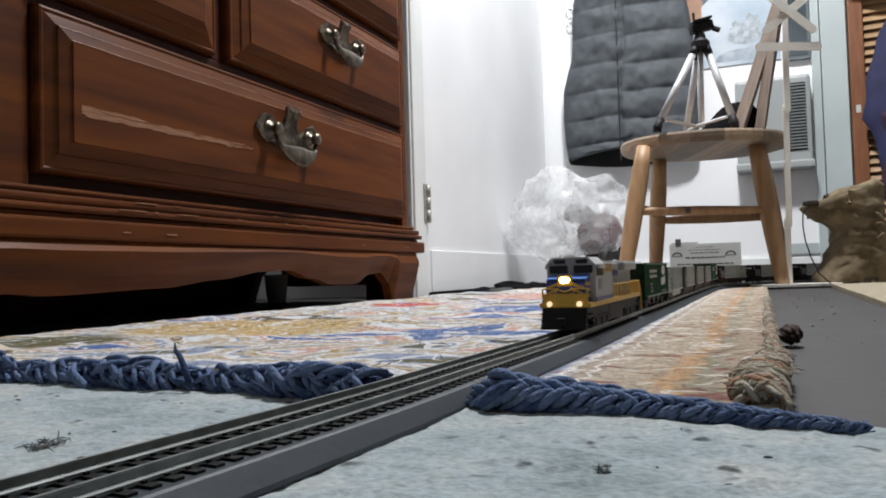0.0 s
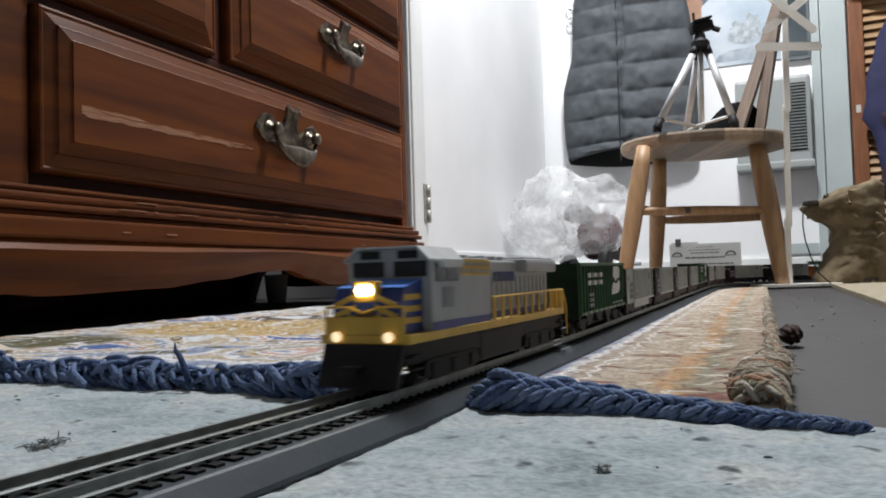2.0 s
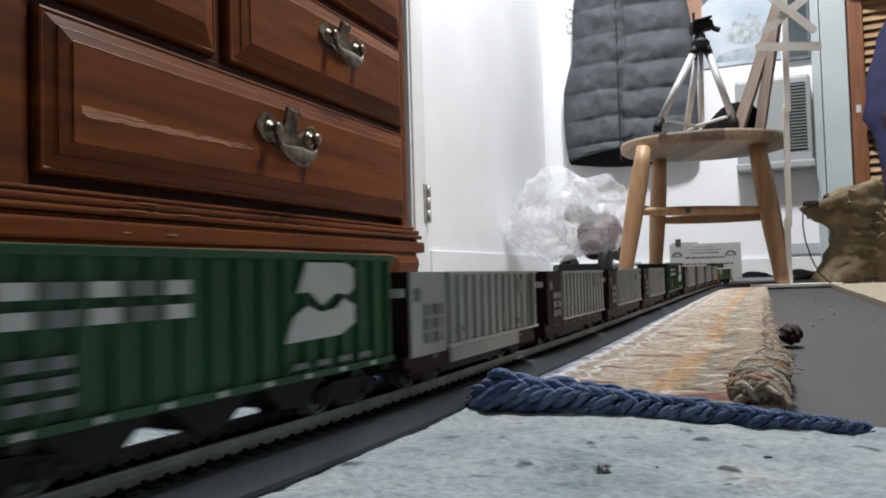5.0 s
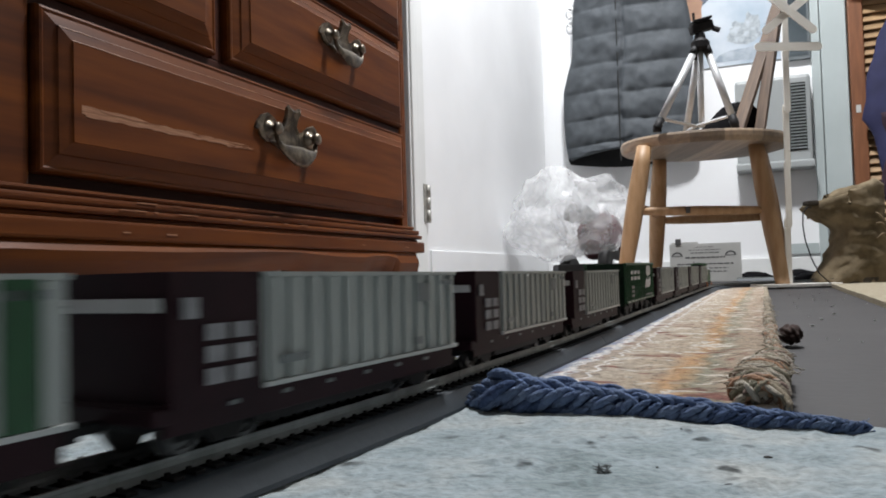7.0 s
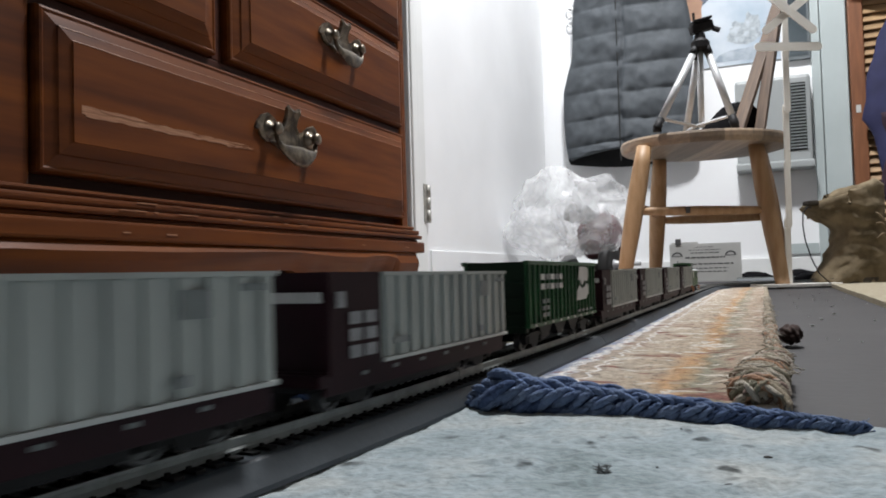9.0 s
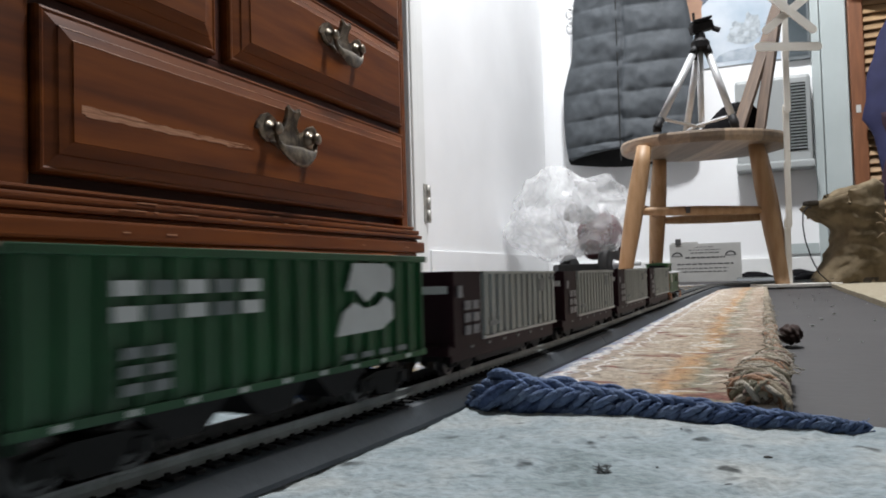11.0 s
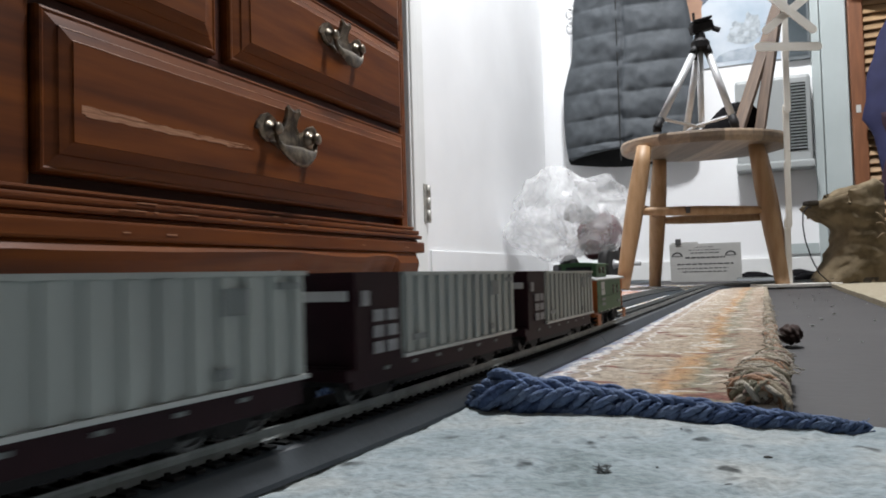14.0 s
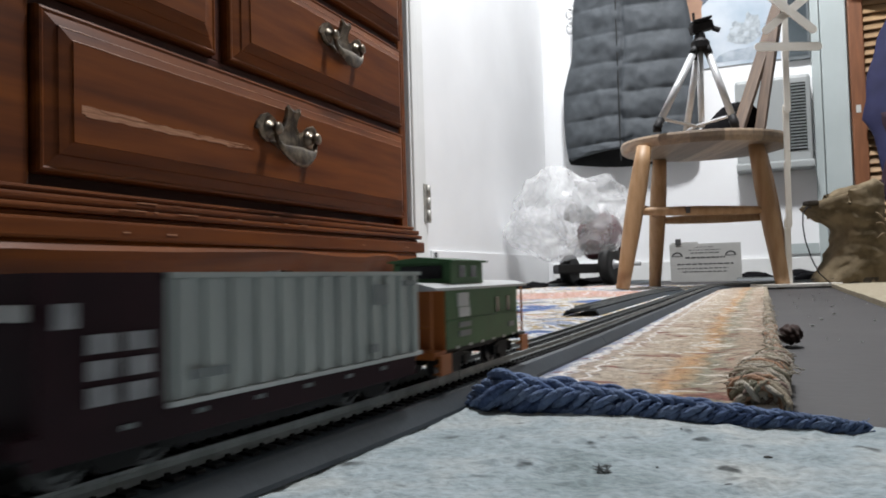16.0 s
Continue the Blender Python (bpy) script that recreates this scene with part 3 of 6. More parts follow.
def sheet(a0, a1, b0, b1, na, nb, height, thick):
    bm = bmesh.new()
    top = []
    for j in range(nb + 1):
        b = b0 + (b1 - b0) * j / nb
        top.append([bm.verts.new((a, b, height(a, b))) for a in (a0 + (a1 - a0) * i / na for i in range(na + 1))])
    for j in range(nb):
        for i in range(na):
            bm.faces.new((top[j][i], top[j][i + 1], top[j + 1][i + 1], top[j + 1][i]))
    rim = top[0] + [r[-1] for r in top[1:]] + list(reversed(top[-1][:-1])) + [r[0] for r in reversed(top[1:-1])]
    low = [bm.verts.new((v.co.x, v.co.y, v.co.z - thick)) for v in rim]
    for k in range(len(rim)):
        n = (k + 1) % len(rim)
        bm.faces.new((rim[n], rim[k], low[k], low[n]))
    return bm


def carpet_height(a, b):
    n = noise.noise(Vector((a * 26, b * 26, 0))) * 0.0017 + noise.noise(Vector((a * 110, b * 110, 3))) * 0.0013
    near = math.exp(-((a - TRACK_A + 0.0) / 0.05) ** 2)
    return 0.0128 + n * (1 - 0.6 * near) + 0.0006 * noise.noise(Vector((a * 300, b * 300, 5)))


def rug_height(a, b):
    z = base_z(b - 0.06) + 0.0004
    d = abs(a - TRACK_A)
    k = min(max((d - 0.024) / 0.03, 0.0), 1.0)
    dl = abs(a - TRACK_A + 0.07)
    if b > 0.8:
        k = min(k, min(max((dl - 0.024) / 0.02, 0.0), 1.0))
    lump = noise.noise(Vector((a * 9, b * 9, 0))) * 0.0030 + noise.noise(Vector((a * 40, b * 40, 3))) * 0.0014 + noise.noise(Vector((a * 190, b * 190, 7))) * 0.0007
    edge = 0.004 * math.exp(-((a - 0.0) / 0.016) ** 2 - ((b - 0.42) / 0.12) ** 2)
    return z + k * (lump + 0.0008) + edge - (0.0 if k > 0 else 0.0012)


def build_rugs():
    c = part("carpet", sheet(-0.85, 0.62, -0.5, 0.262, 300, 170, carpet_height, 0.012), CARPET, m=ROOM.copy())
    tagged(c, "pale blue-grey carpet piece, worn and flecked with dirt", "carpet")
    r = thing("rug", ROOM.copy(), "worn woven runner rug with a faded coloured pattern", "rug")
    part("woven_field", sheet(-0.705, 0.003, 0.272, 2.16, 150, 330, rug_height, 0.012), RUG, r)
    # the free long edge: a roll wound with odd yarns, coming loose at its near end
    rnd = random.Random(4)
    yarns = [material("edge_yarn", c1, 0.95, second=c2, scale=140, bump=0.5, bump_scale=900, spec=0.1) for c1, c2 in
             (((0.36, 0.31, 0.24), (0.27, 0.23, 0.17)), ((0.52, 0.48, 0.41), (0.42, 0.37, 0.30)), ((0.26, 0.25, 0.19), (0.20, 0.18, 0.13)), ((0.40, 0.24, 0.15), (0.34, 0.21, 0.14)),
              ((0.17, 0.12, 0.09), (0.11, 0.08, 0.06)), ((0.42, 0.31, 0.27), (0.33, 0.25, 0.20)))]

    def edge_size(b):
        return 0.0030 + 0.0046 * math.exp(-((b - 0.325) / 0.095) ** 2) + 0.0014 * noise.noise(Vector((b * 31, 2, 0)))

    def edge_mid(b):
        return Vector((0.003 - 0.007 * math.exp(-((b - 0.30) / 0.06) ** 2) + 0.0018 * noise.noise(Vector((b * 18, 0, 0))), b, base_z(b - 0.06) - 0.0010 + edge_size(b) * 0.55))
    core = []
    for k in range(101):
        b = 0.276 + 1.62 * (k / 100) ** 1.5
        c, R = edge_mid(b), edge_size(b) * min(0.92, 0.30 + 0.22 * k)
        core.append([c + Vector((1.35 * R * math.cos(a), 0, 0.80 * R * math.sin(a))) * (1 + 0.34 * noise.noise(Vector((b * 90, math.cos(a) * 1.5, math.sin(a) * 1.5)))) for a in [6.2832 * q / 12 for q in range(12)]])
    roll = part("rolled_edge", ring_mesh(bmesh.new(), core), yarns[0], r, "rolled rug edge wound with odd yarns", smooth=True)
    for i in range(26):
        a, ln = rnd.uniform(-0.2, 3.3), rnd.uniform(0.003, 0.007)
        R = edge_size(0.285)
        c = edge_mid(0.2765) + Vector((1.1 * R * math.cos(a) * rnd.uniform(0.2, 1.0), rnd.uniform(-0.001, 0.002), 0.75 * R * math.sin(a) * rnd.uniform(0.2, 1.0)))
        d1 = Vector((math.sin(a + rnd.gauss(0, 0.7)), rnd.gauss(0, 0.15), -math.cos(a + rnd.gauss(0, 0.7)))) * ln * 0.6
        t = rnd.uniform(0.0006, 0.0012)
        part("yarn_wrap", rodm([c - d1, c - d1 * 0.4 + Vector((0, -0.0012, 0.0003)), c + d1 * 0.4 + Vector((0, -0.0012, 0.0003)), c + d1], [t * 0.5, t, t, t * 0.5], 6), rnd.choice(yarns), roll, smooth=True)
    b = 0.277
    while b < 0.72:
        R = edge_size(b)
        t = 0.0004 + 0.085 * R * rnd.uniform(0.5, 1.6)
        lean, a0, a1 = rnd.gauss(1.0, 1.1) * R, rnd.uniform(-0.4, 1.3), rnd.uniform(1.8, 3.6)
        pts = []
        for q in range(9):
            a = a0 + (a1 - a0) * q / 8
            bb = b + lean * (q / 8 - 0.5) * 1.6
            pts.append(edge_mid(bb) + Vector((1.40 * R * math.cos(a), 0, 0.88 * R * math.sin(a) + 0.0012 * rnd.random() - 0.0003)))
        part("yarn_wrap", rodm(pts, [t * 0.5, t, t * 1.2, t * 1.1, t * 1.3, t * 1.1, t * 1.2, t, t * 0.5], 6), rnd.choice(yarns[:3] + yarns), roll, smooth=True)
        b += t * rnd.uniform(0.9, 2.4)
    bm = bmesh.new()
    for i in range(420):
        b = 0.277 + (rnd.random() ** 1.5) * 0.9
        c, R = edge_mid(b), edge_size(b)
        a = rnd.uniform(0.2, 2.9)
        c = c + Vector((1.45 * R * math.cos(a), 0, 0.95 * R * math.sin(a)))
        d1 = Vector((rnd.gauss(0, 1), rnd.gauss(0, 1.3), rnd.gauss(0, 0.3))).normalized() * rnd.uniform(0.002, 0.006)
        rod(bm, [c - d1, c - d1 * 0.3 + Vector((0, 0, 0.0006)), c + d1 * 0.4 + Vector((0, 0, 0.0004)), c + d1], [0.0001, 0.00025, 0.00025, 0.0001], 4)
    tagged(part("lint_fringe", bm, yarns[1], roll, smooth=True), kind="stuff")
    pts = [(-0.001, 0.290, 0.0195), (0.002, 0.282, 0.0200), (0.0045, 0.2755, 0.0185), (0.0060, 0.271, 0.0155), (0.0058, 0.2685, 0.0130)]
    part("loose_loop", rodm(pts, 0.0009, 6), yarns[1], roll, "pale loop of loose yarn", smooth=True)
    brown = material("brown_yarn", (0.035, 0.02, 0.015), 0.95, second=(0.06, 0.035, 0.03), scale=200)
    # a wound lump
    bm = bmesh.new()
    bmesh.ops.create_icosphere(bm, subdivisions=4, radius=1.0)
    for v in bm.verts:
        x, y, z = v.co
        k = 1.0 + 0.10 * math.sin(9 * x + 5 * y + 4 * z) + 0.08 * math.sin(13 * y - 11 * z) + 0.05 * math.sin(23 * x + 17 * z)
        v.co = (0.016 + 0.0075 * x * k, 0.585 + 0.0130 * y * k, 0.0125 + 0.0068 * z * k)
    part("loose_knot", bm, brown, r, "dark brown knot of yarn", smooth=True)
    # blue bound ends on both sides of the line
    blue = material("blue_yarn", (0.105, 0.155, 0.285), 0.95, second=(0.19, 0.25, 0.38), scale=160, mix=(0.3, 0.7), bump=0.8, bump_scale=700, spec=0.1)
    dark = material("dark_blue_yarn", (0.026, 0.042, 0.095), 0.95, second=(0.05, 0.075, 0.15), scale=160, bump=0.8, bump_scale=700, spec=0.1)

    mid = material("mid_blue_yarn", (0.055, 0.085, 0.175), 0.95, second=(0.09, 0.13, 0.24), scale=160, bump=0.8, bump_scale=700, spec=0.1)

    def binding(p, q, size, pitch, mess, seed):
        """A thick plaited edge from p to q: a dark core under slanted stitches in three rows."""
        rn = random.Random(seed)
        p, q = Vector(p), Vector(q)
        L = (q - p).length
        ax = (q - p).normalized()
        front = Vector((ax.y, -ax.x, 0)) if ax.x > 0 else Vector((-ax.y, ax.x, 0))
        up = Vector((0, 0, 1))
        n = 24
        rings = []
        for k in range(n + 1):
            R = size(k / n)
            c = p + ax * L * k / n + up * R * 0.72
            rings.append([c + front * (0.95 * R * math.cos(a)) + up * (0.74 * R * math.sin(a)) for a in [6.2832 * i / 10 for i in range(10)]])
        ob = part("binding", ring_mesh(bmesh.new(), rings), dark, r, "thick plaited blue yarn binding along the rug's end", smooth=True)
        heaps = [bmesh.new(), bmesh.new(), bmesh.new()]
        for row, (ang, slant, tone) in enumerate(((14, 1.5, 0), (66, -0.9, 1), (112, 0.9, 1), (-26, 1.2, 0))):
            s = 0.0
            while s < L:
                t = s / L
                R = size(t) * (1 + mess * rn.gauss(0, 0.25))
                a = radians(ang + mess * rn.gauss(0, 22))
                sl = slant * (1 + mess * rn.gauss(0, 0.9))
                c = p + ax * s + up * size(t) * 0.72
                half = R * 0.62
                pts = []
                for k in range(6):
                    u = k / 5 * 2 - 1
                    aa = a + u * 0.42 * sl
                    lift = 1.0 + 0.16 * (1 - u * u)
                    pts.append(c + ax * u * half * 1.25 + (front * (0.98 * math.cos(aa)) + up * (0.78 * math.sin(aa))) * R * lift)
                w = (0.215 if mess < 0.5 else 0.155) * R
                radii = [w * 0.5, w * 0.95, w * 1.1, w * 1.1, w * 0.95, w * 0.45]
                if mess < 0.5:
                    part("stitch", rodm(pts, radii, 7), blue if tone or rn.random() > 0.25 else mid, ob, smooth=True)
                else:
                    rod(heaps[rn.choice((0, 0, 1, 2))], pts, radii, 6)
                s += max(pitch * R / 0.0075, 0.0016) * (1 + mess * rn.uniform(-0.3, 0.5))
        for heap, mt in zip(heaps, (blue, blue, mid)):
            if heap.verts:
                tagged(part("loose_yarn", heap, mt, ob, smooth=True), kind="stuff")
            else:
                heap.free()
        bm = bmesh.new()
        for i in range(int(L * 2600)):
            t = rn.random()
            R = size(t)
            a = rn.uniform(0, 2.6)
            c = p + ax * L * t + up * R * 0.72 + (front * math.cos(a) + up * math.sin(a) * 0.8) * R * 1.2
            d1 = Vector((rn.gauss(0, 1), rn.gauss(0, 1), rn.gauss(0, 0.6))).normalized() * rn.uniform(0.0007, 0.0018)
            rod(bm, [c - d1, c + Vector((0, 0, 0.0003)), c + d1], [0.00006, 0.00014, 0.00006], 4)
        tagged(part("fuzz", bm, blue, ob, smooth=True), kind="stuff")
    binding((-0.101, 0.257, 0.0120), (0.027, 0.2515, 0.0112), lambda t: (0.0086 - 0.0066 * t ** 0.9) * min(1.0, 0.35 + 7 * t), 0.0050, 0.30, 1)
    binding((-0.146, 0.2655, 0.0118), (-0.56, 0.2685, 0.0118), lambda t: 0.0066 + 0.0008 * math.sin(t * 23), 0.0021, 0.95, 2)
    pts = [(-0.232, 0.252, 0.016), (-0.236, 0.254, 0.022), (-0.243, 0.258, 0.028), (-0.248, 0.26, 0.031), (-0.250, 0.262, 0.034)]
    part("loose_thread", rodm(pts, [0.0014, 0.0015, 0.0013, 0.0009, 0.0004], 7), dark, r, "stray curl of dark blue yarn", smooth=True)

    mat_m = material("beige_mat_pile", (0.36, 0.32, 0.24), 0.95, second=(0.29, 0.25, 0.18), scale=60, bump=0.7, bump_scale=500, spec=0.1)

    def mat_h(a, b):
        return floor_z(b) + 0.008 + noise.noise(Vector((a * 20, b * 20, 1))) * 0.0012 + noise.noise(Vector((a * 90, b * 90, 1))) * 0.001
    mt = part("mat", sheet(0.135, 0.95, 0.45, 1.90, 40, 80, mat_h, 0.008), mat_m, m=ROOM.copy())
    tagged(mt, "thick beige pile mat lying on the grey floor", "mat")
    # craft sticks lying at the rug's end
    stick_m = material("pale_stick_wood", (0.62, 0.56, 0.46), 0.6, second=(0.52, 0.45, 0.35), scale=30, stretch=(1, 12, 1))
    for k, (a, b, rz, z) in enumerate(((-0.465, 0.320, 66, 0.0245), (-0.452, 0.300, 78, 0.0215))):
        st = thing("craft_stick", at_room(a, b, z, rz) @ pose(0, 0, 0, 2, 0, 0), "pale rounded wooden craft stick lying on the rug's end", "craft stick", "loose craft sticks")
        part("stick", craft_stick(0.11, 0.010, 0.002), stick_m, st)


def craft_stick(length, width, thick):
    """Flat stick with round ends, along local y, lying on z = 0."""
    bm = bmesh.new()
    r, out = width / 2, []
    for k in range(9):
        a = -math.pi / 2 + math.pi * k / 8 + math.pi / 2
        out.append((r * math.cos(a), length / 2 - r + r * math.sin(a)))
    for k in range(9):
        a = math.pi + math.pi * k / 8
        out.append((r * math.cos(a), -length / 2 + r + r * math.sin(a)))
    ring_mesh(bm, [[(x, y, 0) for x, y in out], [(x, y, thick) for x, y in out]])
    return bm


build_rugs()

# ---- the train ----
SPEED = 0.130
GREY = material("loco_grey", (0.36, 0.37, 0.38), 0.45, second=(0.30, 0.31, 0.32), scale=60)
SILVER = material("gondola_silver", (0.40, 0.43, 0.41), 0.45, 0.1, second=(0.32, 0.345, 0.33), scale=70, stretch=(1, 1, 0.25))
SILVER_LIP = material("gondola_lip", (0.50, 0.52, 0.51), 0.4, second=(0.5, 0.52, 0.51), scale=90)
MAROON = material("gondola_maroon", (0.022, 0.005, 0.009), 0.55, second=(0.015, 0.004, 0.007), scale=60, spec=0.18)
GREEN = material("hopper_green", (0.010, 0.085, 0.026), 0.45, second=(0.007, 0.060, 0.019), scale=50)
# hopper green darkened for the car ends: their shade is in the colour
SHADEDGREEN = material("shaded_end_green", (0.006, 0.022, 0.010), 0.6, second=(0.004, 0.013, 0.007), scale=50, spec=0.2)
CABGREEN = material("caboose_green", (0.035, 0.115, 0.035), 0.5, second=(0.026, 0.090, 0.028), scale=60)
ORANGE = material("caboose_orange", (0.42, 0.13, 0.02), 0.5, second=(0.34, 0.10, 0.02), scale=60)
YELLOW = material("yellow_paint", (0.58, 0.36, 0.045), 0.45, second=(0.48, 0.29, 0.035), scale=60)
BLUE = material("blue_paint", (0.015, 0.035, 0.19), 0.4, second=(0.012, 0.028, 0.15), scale=60)
# lighter blue for the nose top, its reflected light put into the colour
SHEENBLUE = material("blue_paint_with_sheen", (0.10, 0.27, 0.78), 0.35, second=(0.085, 0.23, 0.70), scale=60)
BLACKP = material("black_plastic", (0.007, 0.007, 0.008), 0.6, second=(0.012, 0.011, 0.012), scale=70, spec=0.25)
BOGIE = material("bogie_plastic", (0.006, 0.006, 0.006), 0.65, second=(0.010, 0.010, 0.010), scale=90, spec=0.25)
DECAL = material("white_decal", (0.62, 0.63, 0.62), 0.5, second=(0.53, 0.54, 0.53), scale=80)
PALEDECAL = material("dulled_white_decal", (0.33, 0.33, 0.34), 0.6, second=(0.22, 0.22, 0.23), scale=160)
GREYDECAL = material("grey_decal", (0.20, 0.22, 0.22), 0.5, second=(0.16, 0.18, 0.18), scale=80)
NAVYDECAL = material("navy_decal", (0.02, 0.045, 0.14), 0.5, second=(0.016, 0.035, 0.11), scale=80)
WHEEL = material("wheel_steel", (0.10, 0.10, 0.10), 0.4, 0.7, second=(0.06, 0.06, 0.06), scale=80)
WINDOW = material("dark_window", (0.012, 0.013, 0.015), 0.12, second=(0.02, 0.02, 0.022), scale=40)
ROOFGREY = material("roof_grey", (0.52, 0.53, 0.53), 0.5, second=(0.44, 0.45, 0.45), scale=60)
LAMP_ON = glow("headlight_glow", (1.0, 0.80, 0.45), 40)
DITCH_ON = glow("ditch_light_glow", (1.0, 0.78, 0.48), 1.0)


def wheel_part(parent, x, y, r=0.0053):
    bm = bmesh.new()
    lathe(bm, [(r * 1.18, 0), (r * 1.18, 0.0007), (r, 0.0009), (r, 0.0028), (r * 0.8, 0.0028), (r * 0.75, 0.0020), (r * 0.3, 0.0022), (r * 0.25, 0.0032)], 16,
          Matrix.Translation((x, y, r)) @ pose(0, 0, 0, 0, 90 if x > 0 else -90, 0))
    return part("wheel", bm, WHEEL, parent, "", smooth=False)


def bogie(parent, y, base=0.020, r=0.0053):
    bm = bmesh.new()
    for sx in (-1, 1):
        x = sx * 0.0122
        out = [(y - base * 0.72, 0.0035), (y - base * 0.72, 0.0075), (y - base * 0.3, 0.0090), (y + base * 0.3, 0.0090), (y + base * 0.72, 0.0075), (y + base * 0.72, 0.0035),
               (y + base * 0.35, 0.0050), (y + base * 0.22, 0.0018), (y - base * 0.22, 0.0018), (y - base * 0.35, 0.0050)]
        extrude_x(bm, out, x - 0.0011, x + 0.0011)
        for k in (-0.5, 0.5):
            box(bm, (x - 0.0018, y + k * base - 0.0018, 0.0037), (x + 0.0018, y + k * base + 0.0018, 0.0072), 0.0004)
    box(bm, (-0.012, y - 0.003, 0.004), (0.012, y + 0.003, 0.009))
    bg = part("bogie", bm, BOGIE, parent)
    for k in (-0.5, 0.5):
        for sx in (-1, 1):
            wheel_part(bg, sx * 0.0072, y + k * base, r)
    return bg


def coupler(parent, y, sgn):
    bm = bmesh.new()
    box(bm, (-0.0015, min(y, y + sgn * 0.009), 0.0070), (0.0015, max(y, y + sgn * 0.009), 0.0092), 0.0004)
    box(bm, (-0.0030, min(y + sgn * 0.008, y + sgn * 0.0115), 0.0062), (0.0022, max(y + sgn * 0.008, y + sgn * 0.0115), 0.0100), 0.0006)
    return part("coupler", bm, BLACKP, parent)


def decal(parent, side, y0, y1, z0, z1, mat, x=0.0175, name="marking"):
    return part(name, boxm((min(side * x, side * (x + 0.00035)), min(y0, y1), z0), (max(side * x, side * (x + 0.00035)), max(y0, y1), z1)), mat, parent)


def build_gondola(special=False):
    """Local y looks ahead. The maroon panel is at the leading end."""
    L = 0.138
    h = L / 2
    g = thing("gondola_car", Matrix(), "grey ribbed gondola with maroon leading end on black bogies" if not special else "grey ribbed gondola with green band and grey belly", "model train car", "gondola cars of the train")
    z0, z1 = 0.0130, 0.0400
    split = h - 0.030
    # ribbed sides
    for sx in (-1, 1):
        bm = bmesh.new()
        x = sx * 0.0172
        box(bm, (min(x, x - sx * 0.0008), -h, z0), (max(x, x - sx * 0.0008), split, z1))
        n, ribs = 13, []
        for i in range(n):
            y = -h + 0.0035 + i * (split + h - 0.007) / (n - 1)
            ribs.append((min(x, x + sx * 0.0011), max(x, x + sx * 0.0011), y))
        sd = part("side_panel", bm, SILVER, g)
        for x0, x1, y in ribs:
            part("rib", boxm((x0, y - 0.0018, z0 + 0.0008), (x1, y + 0.0018, z1 - 0.0012), 0.0004), SILVER, sd)
        part("lower_lip", boxm((min(x, x + sx * 0.0014), -h, z0 - 0.0005), (max(x, x + sx * 0.0014), split, z0 + 0.0006)), SILVER_LIP, sd, "light worn lip")
        part("top_rim", boxm((min(x, x + sx * 0.0014), -h, z1 - 0.0012), (max(x, x + sx * 0.0014), split, z1)), SILVER, sd)
        decal(sd, sx, -h + 0.022, -h + 0.030, 0.0300, 0.0362, GREYDECAL, 0.0184, "emblem")
        decal(sd, sx, -h + 0.028, -h + 0.032, 0.0160, 0.0185, GREYDECAL, 0.0184)
        decal(sd, sx, -h + 0.004, -h + 0.012, 0.0355, 0.0372, GREYDECAL, 0.0184)
        decal(sd, sx, split - 0.016, split - 0.006, 0.0175, 0.0195, GREYDECAL, 0.0184)
        pm = part("end_panel", boxm((min(x, x - sx * 0.0008), split, z0 - 0.0015), (max(x + sx * 0.0004, x - sx * 0.0008), h - 0.002, z1)), SILVER if special else MAROON, g)
        for i in range(2):
            for j in range(3):
                y = split + 0.004 + i * 0.0085
                decal(pm, sx, y, y + 0.0062, 0.0155 + j * 0.0048, 0.0190 + j * 0.0048, GREYDECAL if special else PALEDECAL, 0.0177)
        decal(pm, sx, split + 0.021, h - 0.0045, 0.0300, 0.0345, GREYDECAL if special else PALEDECAL, 0.0177)
        if special:
            decal(sd, sx, -h + 0.006, -h + 0.0125, z0 + 0.0008, z1 - 0.001, GREEN, 0.0184, "green_band")
            part("belly", boxm((min(x, x - sx * 0.002), -h + 0.026, 0.0065), (max(x, x - sx * 0.002), h - 0.034, z0 - 0.0005), 0.0008), SILVER, g)
        sl = part("side_sill", boxm((min(sx * 0.0150, sx * 0.0162), -h, 0.0058), (max(sx * 0.0150, sx * 0.0162), h - 0.001, 0.0126), 0.0004), MAROON, g)
        for i in range(6):
            y = -h + 0.02 + i * 0.019
            decal(sl, sx, y, y + 0.003, 0.0098, 0.0108, GREYDECAL, 0.0162)
    for y, mat in ((-h + 0.0004, MAROON), (h - 0.0024, MAROON)):
        part("end_wall", boxm((-0.0164, y - 0.0004, z0 - 0.0015), (0.0164, y + 0.0004, z1)), mat, g)
    part("end_beam", boxm((-0.0150, h - 0.0018, 0.0315), (0.0150, h - 0.0006, 0.0345), 0.0003), DECAL, g, "white marked end beam")
    for k in range(5):
        part("grab_iron", rodm([(0.0165, h + 0.0004, 0.0130 + k * 0.0050), (0.0110, h + 0.0004, 0.0130 + k * 0.0050)], 0.0004, 5), BLACKP, g)
    part("load", boxm((-0.0163, -h + 0.0008, z0), (0.0163, h - 0.0028, z1 - 0.004)), BLACKP, g)
    bm = boxm((-0.0155, -h, 0.0096), (0.0155, h, 0.0126), 0.0005)
    box(bm, (-0.0165, h - 0.003, 0.0085), (0.0165, h + 0.002, 0.0120), 0.0004)
    part("underframe", bm, MAROON, g)
    part("centre_sill", boxm((-0.0125, -h + 0.037, 0.0025), (0.0125, h - 0.037, 0.0097), 0.0010), BLACKP, g)
